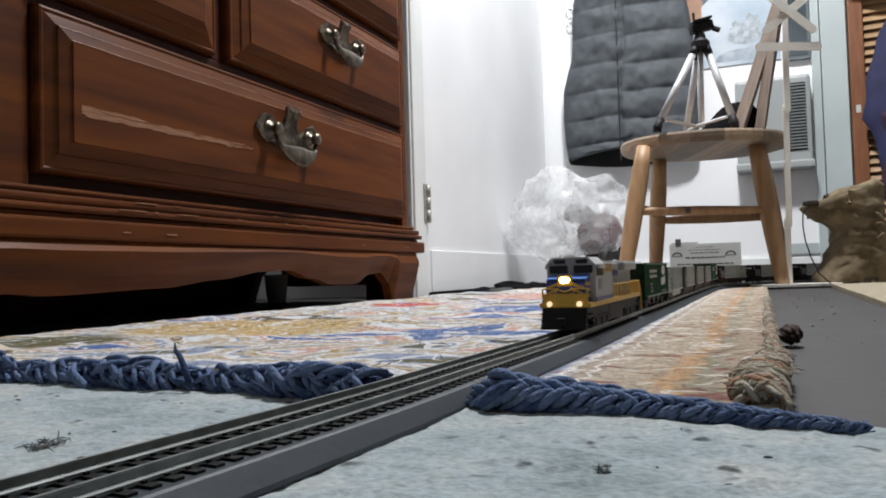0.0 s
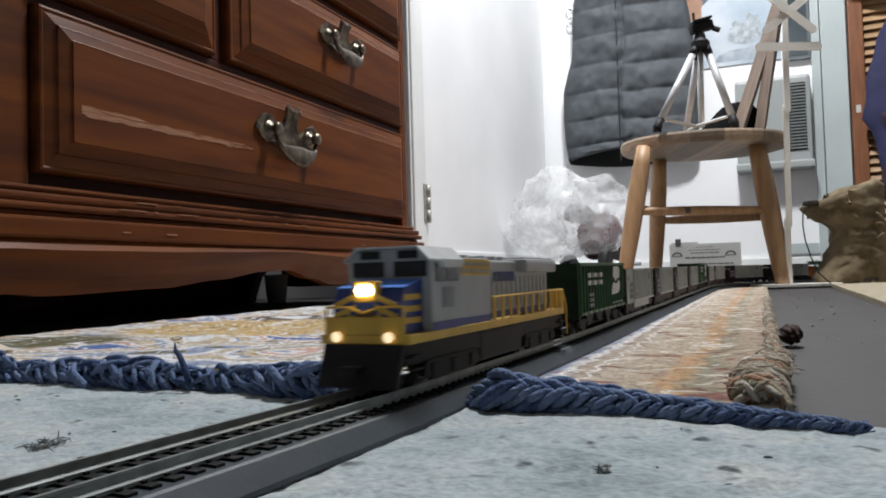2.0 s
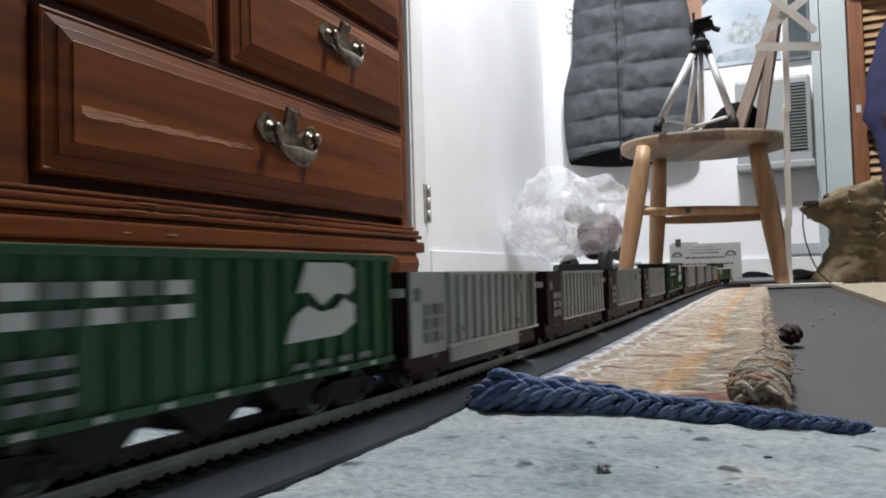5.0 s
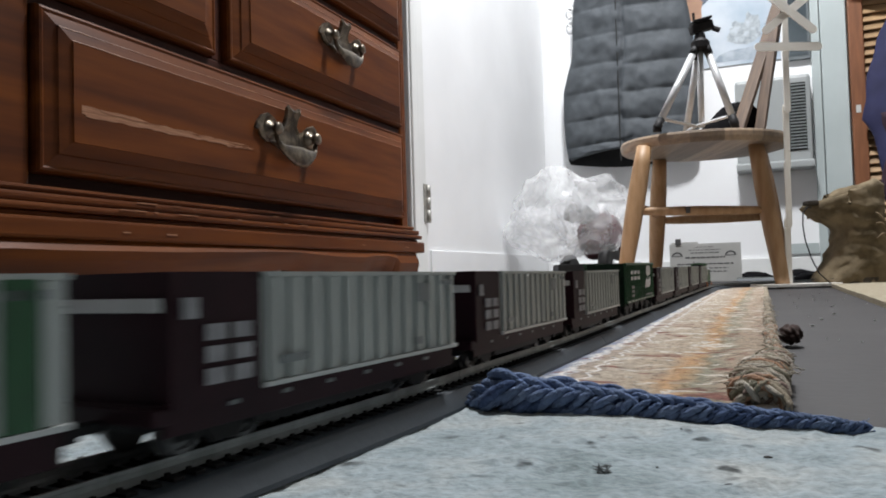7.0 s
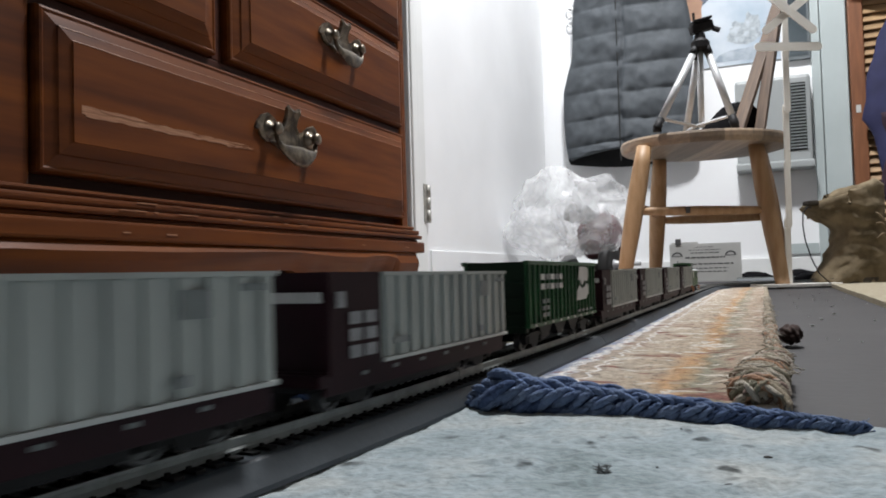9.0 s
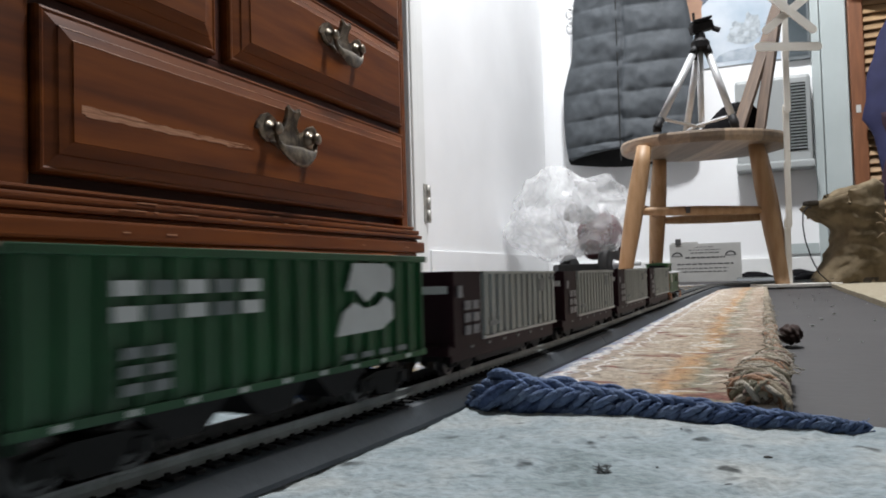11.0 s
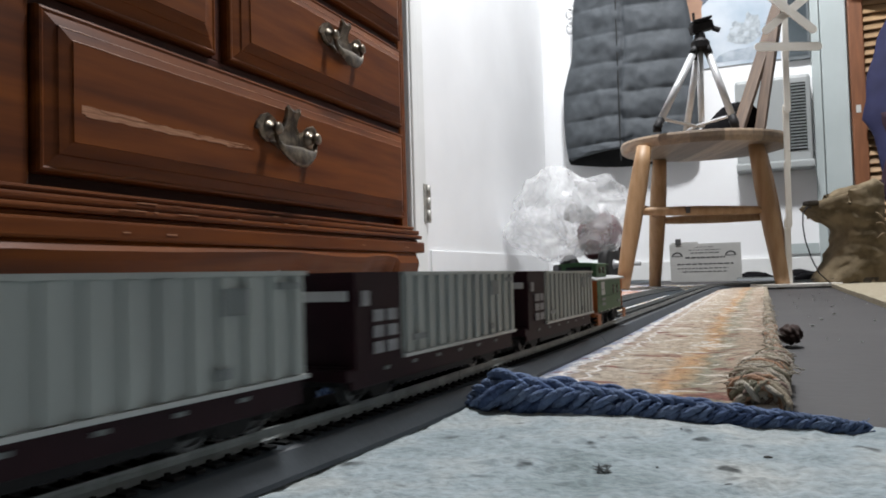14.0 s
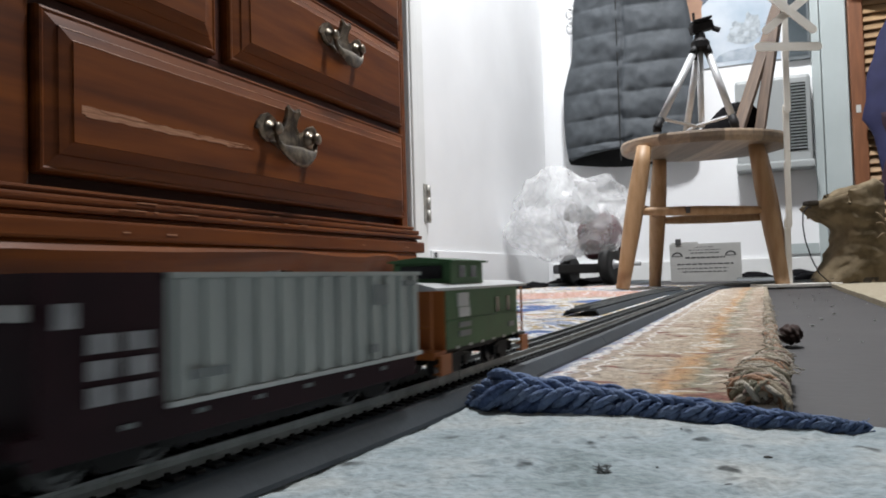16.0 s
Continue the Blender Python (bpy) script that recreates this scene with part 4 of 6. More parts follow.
    part("floor_plate", boxm((-0.0105, -h + 0.002, 0.0065), (0.0105, h - 0.002, 0.0097)), BLACKP, g)
    bogie(g, h - 0.022)
    bogie(g, -h + 0.022)
    coupler(g, h, 1)
    coupler(g, -h, -1)
    return g


def build_hopper():
    L = 0.146
    h = L / 2
    g = thing("hopper_car", Matrix(), "dark green ribbed hopper car with white block emblem", "model train car", "hopper cars of the train")
    z0, z1 = 0.0128, 0.0452
    for sx in (-1, 1):
        x = sx * 0.0160
        bm = bmesh.new()
        x0, x1 = sorted((x, x - sx * 0.0008))
        extrude_x(bm, [(-h, z0), (h, z0), (h, z1), (-h, z1)], x0, x1)
        n, ribs = 18, []
        for i in range(n):
            y = -h + 0.002 + i * (L - 0.004) / (n - 1)
            ribs.append((min(x, x + sx * 0.0013), max(x, x + sx * 0.0013), y))
        sd = part("side_panel", bm, GREEN, g)
        for x0, x1, y in ribs:
            part("rib", boxm((x0, y - 0.0007, z0), (x1, y + 0.0007, z1 - 0.0015), 0.0002), GREEN, sd)
        part("top_chord", boxm((min(x - sx * 0.0010, x + sx * 0.0018), -h - 0.001, z1 - 0.0020), (max(x - sx * 0.0010, x + sx * 0.0018), h + 0.001, z1), 0.0003), GREEN, sd)
        part("side_sill", boxm((min(x - sx * 0.0010, x + sx * 0.0015), -h, z0 - 0.0008), (max(x - sx * 0.0010, x + sx * 0.0015), h, z0 + 0.0010)), GREEN, sd)
        # white block emblem in two pieces near the trailing end
        X = 0.0174
        bm = bmesh.new()
        lo, hi = (min(sx * X, sx * (X + 0.0003)), max(sx * X, sx * (X + 0.0003)))
        extrude_x(bm, [(-h + 0.0478, 0.0345), (-h + 0.0430, 0.0348), (-h + 0.0375, 0.0310), (-h + 0.0310, 0.0342), (-h + 0.0250, 0.0335), (-h + 0.0220, 0.0355), (-h + 0.0220, 0.0408), (-h + 0.0262, 0.0425), (-h + 0.0440, 0.0425)], lo, hi)
        extrude_x(bm, [(-h + 0.0530, 0.0220), (-h + 0.0495, 0.0285), (-h + 0.0440, 0.0312), (-h + 0.0380, 0.0292), (-h + 0.0310, 0.0300), (-h + 0.0272, 0.0325), (-h + 0.0220, 0.0305), (-h + 0.0220, 0.0255), (-h + 0.0290, 0.0225)], lo, hi)
        part("emblem", bm, DECAL, sd, "white emblem of two blocks")
        for z in (0.0385, 0.0335):
            for k in range(5):
                y = h - 0.020 - k * 0.0088
                decal(sd, sx, y - 0.0066, y, z - 0.0030, z, DECAL if k % 2 == 0 else GREYDECAL, X)
        for z in (0.0255, 0.0220, 0.0185):
            for k in range(2):
                y = h - 0.022 - k * 0.007
                decal(sd, sx, y - 0.0050, y, z - 0.0022, z, GREYDECAL, X)
        for k in range(4):
            y = -h + 0.014 + k * 0.010
            decal(sd, sx, y, y + 0.006, 0.0150, 0.0166, GREYDECAL, X)
        for k in range(9):
            y = -h + 0.012 + k * 0.0155
            decal(sd, sx, y, y + 0.0022, 0.0124, 0.0136, DECAL, 0.0177)
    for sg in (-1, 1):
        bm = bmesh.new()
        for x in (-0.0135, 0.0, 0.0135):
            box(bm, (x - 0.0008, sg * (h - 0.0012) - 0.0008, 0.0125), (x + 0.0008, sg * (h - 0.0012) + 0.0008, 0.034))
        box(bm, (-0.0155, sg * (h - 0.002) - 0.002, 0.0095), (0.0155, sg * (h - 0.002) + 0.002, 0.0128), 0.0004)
        part("end_frame", bm, SHADEDGREEN, g)
        for k in range(5):
            part("grab_iron", rodm([(0.0165, sg * (h + 0.0006), 0.0145 + k * 0.0052), (0.0110, sg * (h + 0.0006), 0.0145 + k * 0.0052)], 0.0004, 5), GREEN, g)
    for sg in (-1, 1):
        es = part("end_sheet", boxm((-0.0151, sg * (h - 0.0010) - 0.0006, 0.0105), (0.0151, sg * (h - 0.0010) + 0.0006, z1 - 0.0005)), SHADEDGREEN, g, "green end sheet with its shade put into the colour")
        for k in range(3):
            part("end_rib", boxm((-0.0149, sg * (h - 0.0002) - 0.0006, 0.018 + 0.008 * k), (0.0149, sg * (h - 0.0002) + 0.0006, 0.0192 + 0.008 * k), 0.0002), SHADEDGREEN, es)
    part("load", boxm((-0.0152, -h + 0.002, z1 - 0.008), (0.0152, h - 0.002, z1 - 0.005)), BLACKP, g)
    part("centre_sill", boxm((-0.003, -h, 0.0085), (0.003, h, 0.0125)), BLACKP, g)
    for k in (-0.030, 0.0, 0.030):
        bm = bmesh.new()
        extrude_x(bm, [(k - 0.014, 0.0125), (k + 0.014, 0.0125), (k + 0.005, 0.0045), (k - 0.005, 0.0045)], -0.0125, 0.0125)
        part("discharge_bay", bm, BLACKP, g)
    bogie(g, h - 0.020)
    bogie(g, -h + 0.020)
    coupler(g, h, 1)
    coupler(g, -h, -1)
    return g


def build_caboose():
    L = 0.082
    h = L / 2
    g = thing("caboose", Matrix(), "green caboose with orange ends, pale roof and cupola", "model train car")
    W = 0.0158
    body = part("body", boxm((-W, -h, 0.0110), (W, h, 0.0335), 0.0004), CABGREEN, g)
    for sg in (-1, 1):
        part("end_wall", boxm((-W + 0.0004, sg * h - 0.0005, 0.0112), (W - 0.0004, sg * h + 0.0005, 0.0340)), ORANGE, g, "orange end wall")
        part("platform", boxm((-W, min(sg * h, sg * (h + 0.011)), 0.0085), (W, max(sg * h, sg * (h + 0.011)), 0.0112), 0.0004), ORANGE if sg > 0 else BLACKP, g)
        rl = part("railing", rodm([(-0.0145, sg * (h + 0.0100), 0.020), (0.0145, sg * (h + 0.0100), 0.020)], 0.0005, 6), ORANGE, g)
        for x in (-0.0145, -0.006, 0.006, 0.0145):
            part("post", rodm([(x, sg * (h + 0.0100), 0.0110), (x, sg * (h + 0.0100), 0.0200 if abs(x) < 0.01 else 0.0340)], 0.0005, 6), ORANGE, rl)
        for sx in (-1, 1):
            for k in range(3):
                x0, x1 = sorted((sx * 0.0145, sx * 0.0175))
                part("step", boxm((x0, sg * (h + 0.0045) - 0.004, 0.0030 + k * 0.003), (x1, sg * (h + 0.0045) + 0.004, 0.0036 + k * 0.003)), ORANGE, g)
            x0, x1 = sorted((sx * 0.0168, sx * 0.0176))
            part("step_side", boxm((x0, sg * (h + 0.0045) - 0.0048, 0.0028), (x1, sg * (h + 0.0045) + 0.0048, 0.0100)), ORANGE, g)
    bm = bmesh.new()
    prof = [(-0.0172, 0.0330), (0.0172, 0.0330), (0.0172, 0.0340), (0.011, 0.0356), (0.0, 0.0361), (-0.011, 0.0356), (-0.0172, 0.0340)]
    ring_mesh(bm, [[(x, y, z) for x, z in prof] for y in (-h - 0.011, h + 0.011)])
    part("roof", bm, ROOFGREY, g, "pale grey curved roof")
    part("cupola", boxm((-0.0125, -0.006, 0.0345), (0.0125, 0.028, 0.0440), 0.0004), CABGREEN, g)
    bm = bmesh.new()
    prof = [(-0.0140, 0.0438), (0.0140, 0.0438), (0.0140, 0.0446), (0.0, 0.0460), (-0.0140, 0.0446)]
    ring_mesh(bm, [[(x, y, z) for x, z in prof] for y in (-0.008, 0.030)])
    part("cupola_roof", bm, CABGREEN, g)
    for sx in (-1, 1):
        for y in (0.002, 0.014):
            decal(g, sx, y, y + 0.006, 0.0378, 0.0425, WINDOW, 0.0125, "window")
        for y in (-0.030, -0.016):
            decal(body, sx, y, y + 0.0045, 0.0225, 0.0290, WINDOW, W, "window")
        decal(body, sx, h - 0.022, h - 0.011, 0.0265, 0.0318, DECAL, W, "emblem")
        decal(body, sx, h - 0.023, h - 0.012, 0.0225, 0.0262, DECAL, W, "emblem")
        decal(body, sx, h - 0.024, h - 0.012, 0.0185, 0.0205, GREYDECAL, W)
        decal(body, sx, h - 0.024, h - 0.012, 0.0150, 0.0172, GREYDECAL, W)
        decal(body, sx, -h + 0.006, -h + 0.013, 0.0150, 0.0172, GREYDECAL, W)
        part("ledge", boxm((min(sx * W, sx * (W + 0.0006)), -h, 0.0212), (max(sx * W, sx * (W + 0.0006)), h, 0.0217)), CABGREEN, body)
        for k in range(6):
            decal(body, sx, -h + 0.006 + k * 0.013, -h + 0.008 + k * 0.013, 0.0108, 0.0118, DECAL, W)
    for k, y in enumerate((-0.0065, 0.0285)):
        part("cupola_window", boxm((-0.009, y - 0.0004, 0.0375), (0.009, y + 0.0004, 0.0425)), WINDOW, g)
    part("chimney", rodm([(0.006, -0.018, 0.0350), (0.006, -0.018, 0.0420)], 0.0012, 8), BLACKP, g)
    part("vent_pipe", rodm([(0.010, -0.0075, 0.0440), (0.010, -0.0075, 0.0490)], 0.0007, 6), BLACKP, g)
    bogie(g, h - 0.014, 0.016)
    bogie(g, -h + 0.014, 0.016)
    part("underframe", boxm((-0.012, -h, 0.0085), (0.012, h, 0.0112)), BLACKP, g)
    coupler(g, h + 0.010, 1)
    coupler(g, -h - 0.010, -1)
    return g


def build_loco():
    """Local y looks ahead; the sill's front is at F and its rear at -F."""
    F = 0.0970
    g = thing("locomotive", Matrix(), "grey diesel locomotive with yellow rails, blue stripes, lit headlights", "model locomotive")
    W = 0.0172

    def at(d):
        return F - d
    sill = part("sill", boxm((-W, -F, 0.0160), (W, F, 0.0192), 0.0004), YELLOW, g, "yellow frame sill")
    part("tank", boxm((-0.0152, at(0.123), 0.0028), (0.0152, at(0.068), 0.0160), 0.0018), BLACKP, g)
    part("frame", boxm((-0.0148, -F + 0.002, 0.0085), (0.0148, F - 0.002, 0.0160), 0.0005), BLACKP, g)
    for d0 in (0.040, 0.152):
        for sx in (-1, 1):
            bm = bmesh.new()
            x0, x1 = sorted((sx * 0.0136, sx * 0.0156))
            extrude_x(bm, [(at(d0) - 0.026, 0.0040), (at(d0) - 0.024, 0.0092), (at(d0) + 0.024, 0.0092), (at(d0) + 0.026, 0.0040), (at(d0) + 0.018, 0.0022), (at(d0) - 0.018, 0.0022)], x0, x1)
            for k in (-0.018, 0.0, 0.018):
                box(bm, (min(x0, sx * 0.0164), at(d0) + k - 0.0026, 0.0030), (max(x1, sx * 0.0164), at(d0) + k + 0.0026, 0.0080), 0.0005)
            part("truck_frame", bm, BOGIE, g)
    bogie(g, at(0.040), 0.030, 0.0058)
    bogie(g, at(0.152), 0.030, 0.0058)
    # pilots and steps
    for sg in (-1, 1):
        bm = bmesh.new()
        extrude_x(bm, [(sg * (F - 0.002), 0.0160), (sg * (F + 0.001), 0.0160), (sg * (F + 0.006), 0.0020), (sg * (F + 0.003), 0.0018)], -0.0150, 0.0150)
        part("pilot", bm, BLACKP, g, "black snow plough")
        for sx in (-1, 1):
            for k in range(3):
                x0, x1 = sorted((sx * 0.0140, sx * 0.0175))
                part("step", boxm((x0, sg * (F - 0.006) - 0.004, 0.0030 + k * 0.0042), (x1, sg * (F - 0.006) + 0.004, 0.0037 + k * 0.0042)), BLACKP, g)
        coupler(g, sg * (F + 0.002), sg)
    # nose
    bm = bmesh.new()
    out = [(at(0.0195), 0.0192), (at(0.002), 0.0192), (at(0.002), 0.0300), (at(0.0050), 0.0345), (at(0.0195), 0.0375)]
    extrude_x(bm, out, -0.0130, 0.0130)
    nose = part("nose", bm, BLUE, g, "blue nose with yellow bars")
    bm = bmesh.new()
    extrude_x(bm, [(at(0.0049), 0.0347), (at(0.0195), 0.0377), (at(0.0195), 0.0380), (at(0.0047), 0.0350)], -0.0132, 0.0132)
    part("nose_top", bm, SHEENBLUE, nose, "blue sloping top, brightened for its reflection")
    part("nose_front", boxm((-0.0126, at(0.0020), 0.0195), (0.0126, at(0.0013), 0.0300), 0.0003), BLUE, nose, "blue nose front with slanted yellow bars")
    for sx in (-1, 1):
        for k in range(3):
            z = 0.0205 + 0.0036 * k
            bm = ring_mesh(bmesh.new(), [[(sx * 0.0040, y, z + 0.0035), (sx * 0.0124, y, z), (sx * 0.0124, y, z + 0.0019), (sx * 0.0040, y, z + 0.0054)] for y in (at(0.0013), at(0.0009))])
            part("bar", bm, YELLOW, nose)
    part("end_plate", boxm((-0.0150, F - 0.0010, 0.0192), (0.0150, F - 0.0002, 0.0252), 0.0003), YELLOW, g, "yellow plate across the front platform")
    part("nose_door", boxm((-0.0035, at(0.0012), 0.0195), (0.0035, at(0.0008), 0.0270)), material("nose_door_dark", (0.10, 0.05, 0.01), 0.5), nose)
    for sx in (-1, 1):
        for z in (0.0305, 0.0265, 0.0225):
            decal(nose, sx, at(0.017), at(0.0045), z, z + 0.0020, YELLOW, 0.0130, "bar")
    part("headlight_housing", boxm((-0.0045, at(0.0055), 0.0300), (0.0048, at(0.0012), 0.0372), 0.0006), YELLOW, nose)
    for x in (-0.0012, 0.0012):
        bm = bmesh.new()
        lathe(bm, [(0.0019, 0), (0.0019, 0.0006), (0.0011, 0.0010)], 14, Matrix.Translation((x, at(0.0012), 0.0342)) @ pose(0, 0, 0, -90, 0, 0))
        part("headlight", bm, LAMP_ON, g, "lit warm headlight")
    for x in (-0.0100, 0.0100):
        bm = bmesh.new()
        lathe(bm, [(0.0018, 0), (0.0018, 0.0006), (0.0010, 0.0010)], 14, Matrix.Translation((x, F + 0.0010, 0.0185)) @ pose(0, 0, 0, -90, 0, 0))
        part("ditch_light", bm, DITCH_ON, g, "small lit lamp over the plough")
    # front railing and bow of the platform
    fr = part("front_railing", rodm([(-0.0150, F - 0.0005, 0.0285), (-0.006, F - 0.0005, 0.0285), (0.0, F, 0.0265), (0.006, F - 0.0005, 0.0285), (0.0150, F - 0.0005, 0.0285)], 0.0005, 6), YELLOW, g)
    for x in (-0.0150, -0.006, 0.006, 0.0150):
        part("post", rodm([(x, F - 0.0005, 0.0190), (x, F - 0.0005, 0.0285)], 0.0005, 6), YELLOW, fr)
    # cab
    bm = bmesh.new()
    roof = [(-0.0168, 0.0192), (0.0168, 0.0192), (0.0168, 0.0440), (0.0120, 0.0485), (-0.0120, 0.0485), (-0.0168, 0.0440)]
    ring_mesh(bm, [[(x, at(d), z) for x, z in roof] for d in (0.019, 0.046)])
    cab = part("cab", bm, GREY, g)
    bm = bmesh.new()
    rl = [(0.0172, 0.0438), (0.0122, 0.0487), (-0.0122, 0.0487), (-0.0172, 0.0438), (-0.0172, 0.0446), (-0.0124, 0.0494), (0.0124, 0.0494), (0.0172, 0.0446)]
    ring_mesh(bm, [[(x, at(d), z) for x, z in rl] for d in (0.0165, 0.0475)])
    part("cab_roof", bm, ROOFGREY, cab, "pale cab roof")
    for x in (-0.0085, 0.0085):
        part("windscreen", boxm((x - 0.0065, at(0.0190), 0.0385), (x + 0.0065, at(0.0186), 0.0440)), WINDOW, cab)
        part("number_board", boxm((x * 0.9 - 0.004, at(0.0190), 0.0450), (x * 0.9 + 0.004, at(0.0184), 0.0478)), BLACKP, cab)
    for sx in (-1, 1):
        for d0, d1 in ((0.0225, 0.031), (0.0325, 0.0425)):
            decal(cab, sx, at(d0), at(d1), 0.0365, 0.0432, WINDOW, 0.0168, "side_window")
        bm = bmesh.new()
        extrude_x(bm, [(at(0.0225), 0.0437), (at(0.0425), 0.0437), (at(0.0405), 0.0415), (at(0.0245), 0.0415)], *sorted((sx * 0.0170, sx * 0.0195)))
        part("sunshade", bm, ROOFGREY, cab)
        decal(cab, sx, at(0.028), at(0.038), 0.0270, 0.0345, GREYDECAL, 0.0168)
        decal(cab, sx, at(0.0192), at(0.0458), 0.0192, 0.0222, BLUE, 0.0168, "stripe")
    # hoods
    part("cabinet", boxm((-0.0160, at(0.080), 0.0192), (0.0160, at(0.046), 0.0455), 0.0012), GREY, g)
    hood = part("hood", boxm((-0.0112, at(0.182), 0.0192), (0.0112, at(0.079), 0.0452), 0.0012), GREY, g)
    part("radiator", boxm((-0.0168, at(0.182), 0.0395), (0.0168, at(0.128), 0.0462), 0.0020), GREY, g, "overhanging radiator housing")
    part("radiator_top", boxm((-0.0150, at(0.181), 0.0462), (0.0150, at(0.130), 0.0470), 0.0003), ROOFGREY, g)
    for d in (0.052, 0.058, 0.070, 0.092, 0.105, 0.116):
        part("roof_hatch", boxm((-0.0085, at(d + 0.004), 0.0450), (0.0085, at(d), 0.0472), 0.0006), GREY, g)
    for k in range(14):
        d = 0.086 + k * 0.0068
        for sx in (-1, 1):
            decal(hood, sx, at(d), at(d + 0.0004), 0.0235, 0.0380, GREYDECAL, 0.0112, "door_seam")
    for sx in (-1, 1):
        decal(g, sx, at(0.079), at(0.0465), 0.0192, 0.0220, BLUE, 0.0160, "stripe")
        decal(hood, sx, at(0.181), at(0.081), 0.0192, 0.0222, BLUE, 0.0112, "stripe")
        for k in range(7):
            d = 0.096 + k * 0.0042
            decal(hood, sx, at(d + 0.0032), at(d), 0.0355, 0.0400, NAVYDECAL, 0.0112)
        # yellow framed vents behind the cab
        for z in (0.0440, 0.0412, 0.0384):
            decal(g, sx, at(0.078), at(0.0475), z, z + 0.0010, YELLOW, 0.0160, "vent_bar")
        for k in range(7):
            d = 0.0478 + k * 0.0049
            decal(g, sx, at(d + 0.0008), at(d), 0.0384, 0.0450, YELLOW, 0.0161, "vent_bar")
        # walkway railing
        rail = part("handrail", rodm([(sx * 0.0166, at(0.079), 0.0290), (sx * 0.0166, at(0.1915), 0.0297)], 0.00055, 6), YELLOW, g, "yellow handrail")
        for k in range(11):
            d = 0.082 + k * 0.0108
            part("post", boxm((sx * 0.0166 - 0.0004, at(d) - 0.0010, 0.0185), (sx * 0.0166 + 0.0004, at(d) + 0.0010, 0.0293)), YELLOW, rail)
        part("end_board", boxm((min(sx * 0.0085, sx * 0.0170), -F - 0.0004, 0.0192), (max(sx * 0.0085, sx * 0.0170), -F + 0.0010, 0.0300), 0.0003), YELLOW, g)
        bm = rodm([(sx * 0.0166, -F + 0.001, 0.0296), (sx * 0.0172, -F - 0.004, 0.0200), (sx * 0.0172, -F - 0.004, 0.0040)], 0.0006, 6)
        part("grab_rail", bm, YELLOW, g)
        part("horn" if sx > 0 else "antenna", rodm([(sx * 0.006, at(0.062), 0.0455), (sx * 0.006, at(0.062), 0.0490)], 0.0010, 8), GREY, g)
    return g


PLACED = []


def build_train():
    # leading and trailing end of each body along the line at the start
    PLACED.append((build_loco(), 0.564, 0.056, "locomotive"))
    hop = build_hopper()
    PLACED.append((hop, (0.702 + 0.848) / 2, 0.053, "first"))
    PLACED.append((build_gondola(True), 0.927, 0.047, "grey"))
    gon = build_gondola()
    PLACED.append((gon, 0.927 + 0.1585, 0.047, ""))
    for k in (2, 3):
        PLACED.append((copy_thing(gon, Matrix()), 0.927 + 0.1585 * k, 0.047, ""))
    PLACED.append((copy_thing(hop, Matrix()), (1.509 + 1.655) / 2, 0.053, ""))
    for k in range(4):
        PLACED.append((copy_thing(gon, Matrix()), 1.746 + 0.1593 * k, 0.047, ""))
    PLACED.append((build_caboose(), 2.359, 0.027, ""))


build_train()


def car_pose(mid, half):
    """A vehicle on its two bogies; local y looks ahead, towards the eye."""
    a, b = on_line(mid - half), on_line(mid + half)
    q = (a - b).to_track_quat("Y", "Z").to_matrix().to_4x4()
    return Matrix.Translation((a + b) / 2 + Vector((0, 0, RAIL_Z))) @ q



# ---- the back of the room ----
PINE = material("pine_wood", (0.43, 0.27, 0.145), 0.5, second=(0.33, 0.19, 0.09), scale=14, stretch=(6, 6, 1), detail=6, bump=0.1, bump_scale=60, random_tint=0.25)
SEATWOOD = material("seat_wood", (0.32, 0.235, 0.16), 0.5, second=(0.22, 0.165, 0.12), scale=12, stretch=(8, 1, 8), detail=6, random_tint=0.45)
STICK = material("craft_stick_wood", (0.86, 0.84, 0.79), 0.6, second=(0.81, 0.78, 0.72), scale=30, stretch=(8, 1, 1))
OLDWOOD = material("old_brown_board", (0.115, 0.072, 0.045), 0.65, second=(0.06, 0.038, 0.025), scale=12, stretch=(8, 8, 1), detail=6)
ALU = material("brushed_aluminium", (0.66, 0.67, 0.68), 0.38, 0.35, second=(0.56, 0.57, 0.58), scale=60)
BLACKCLOTH = material("black_cloth", (0.005, 0.005, 0.006), 0.95, second=(0.010, 0.010, 0.011), scale=60, bump=0.4, bump_scale=300, spec=0.08)
VEST = material("slate_quilted_fabric", (0.050, 0.058, 0.066), 0.75, second=(0.072, 0.082, 0.092), scale=18, bump=0.35, bump_scale=160)
LINING = material("dark_lining", (0.010, 0.011, 0.012), 0.8, second=(0.016, 0.017, 0.018), scale=30)
HEATER = material("heater_enamel", (0.31, 0.33, 0.33), 0.45, 0.0, second=(0.30, 0.32, 0.32), scale=6)
TEALWHITE = material("cool_white_boards", (0.45, 0.505, 0.505), 0.45, second=(0.40, 0.45, 0.45), scale=5, bump=0.05, bump_scale=30)
LOUVER = material("louvre_wood", (0.38, 0.24, 0.12), 0.5, second=(0.30, 0.18, 0.085), scale=10, stretch=(1, 8, 8), random_tint=0.15)
LOUVER_FRAME = material("louvre_frame_wood", (0.22, 0.085, 0.035), 0.5, second=(0.16, 0.06, 0.025), scale=10, stretch=(8, 8, 1))
NAVY = material("navy_fabric", (0.020, 0.022, 0.075), 0.8, second=(0.012, 0.013, 0.05), scale=14, bump=0.3, bump_scale=120)
PLUM = material("plum_fabric", (0.03, 0.010, 0.022), 0.85, second=(0.018, 0.007, 0.014), scale=20)
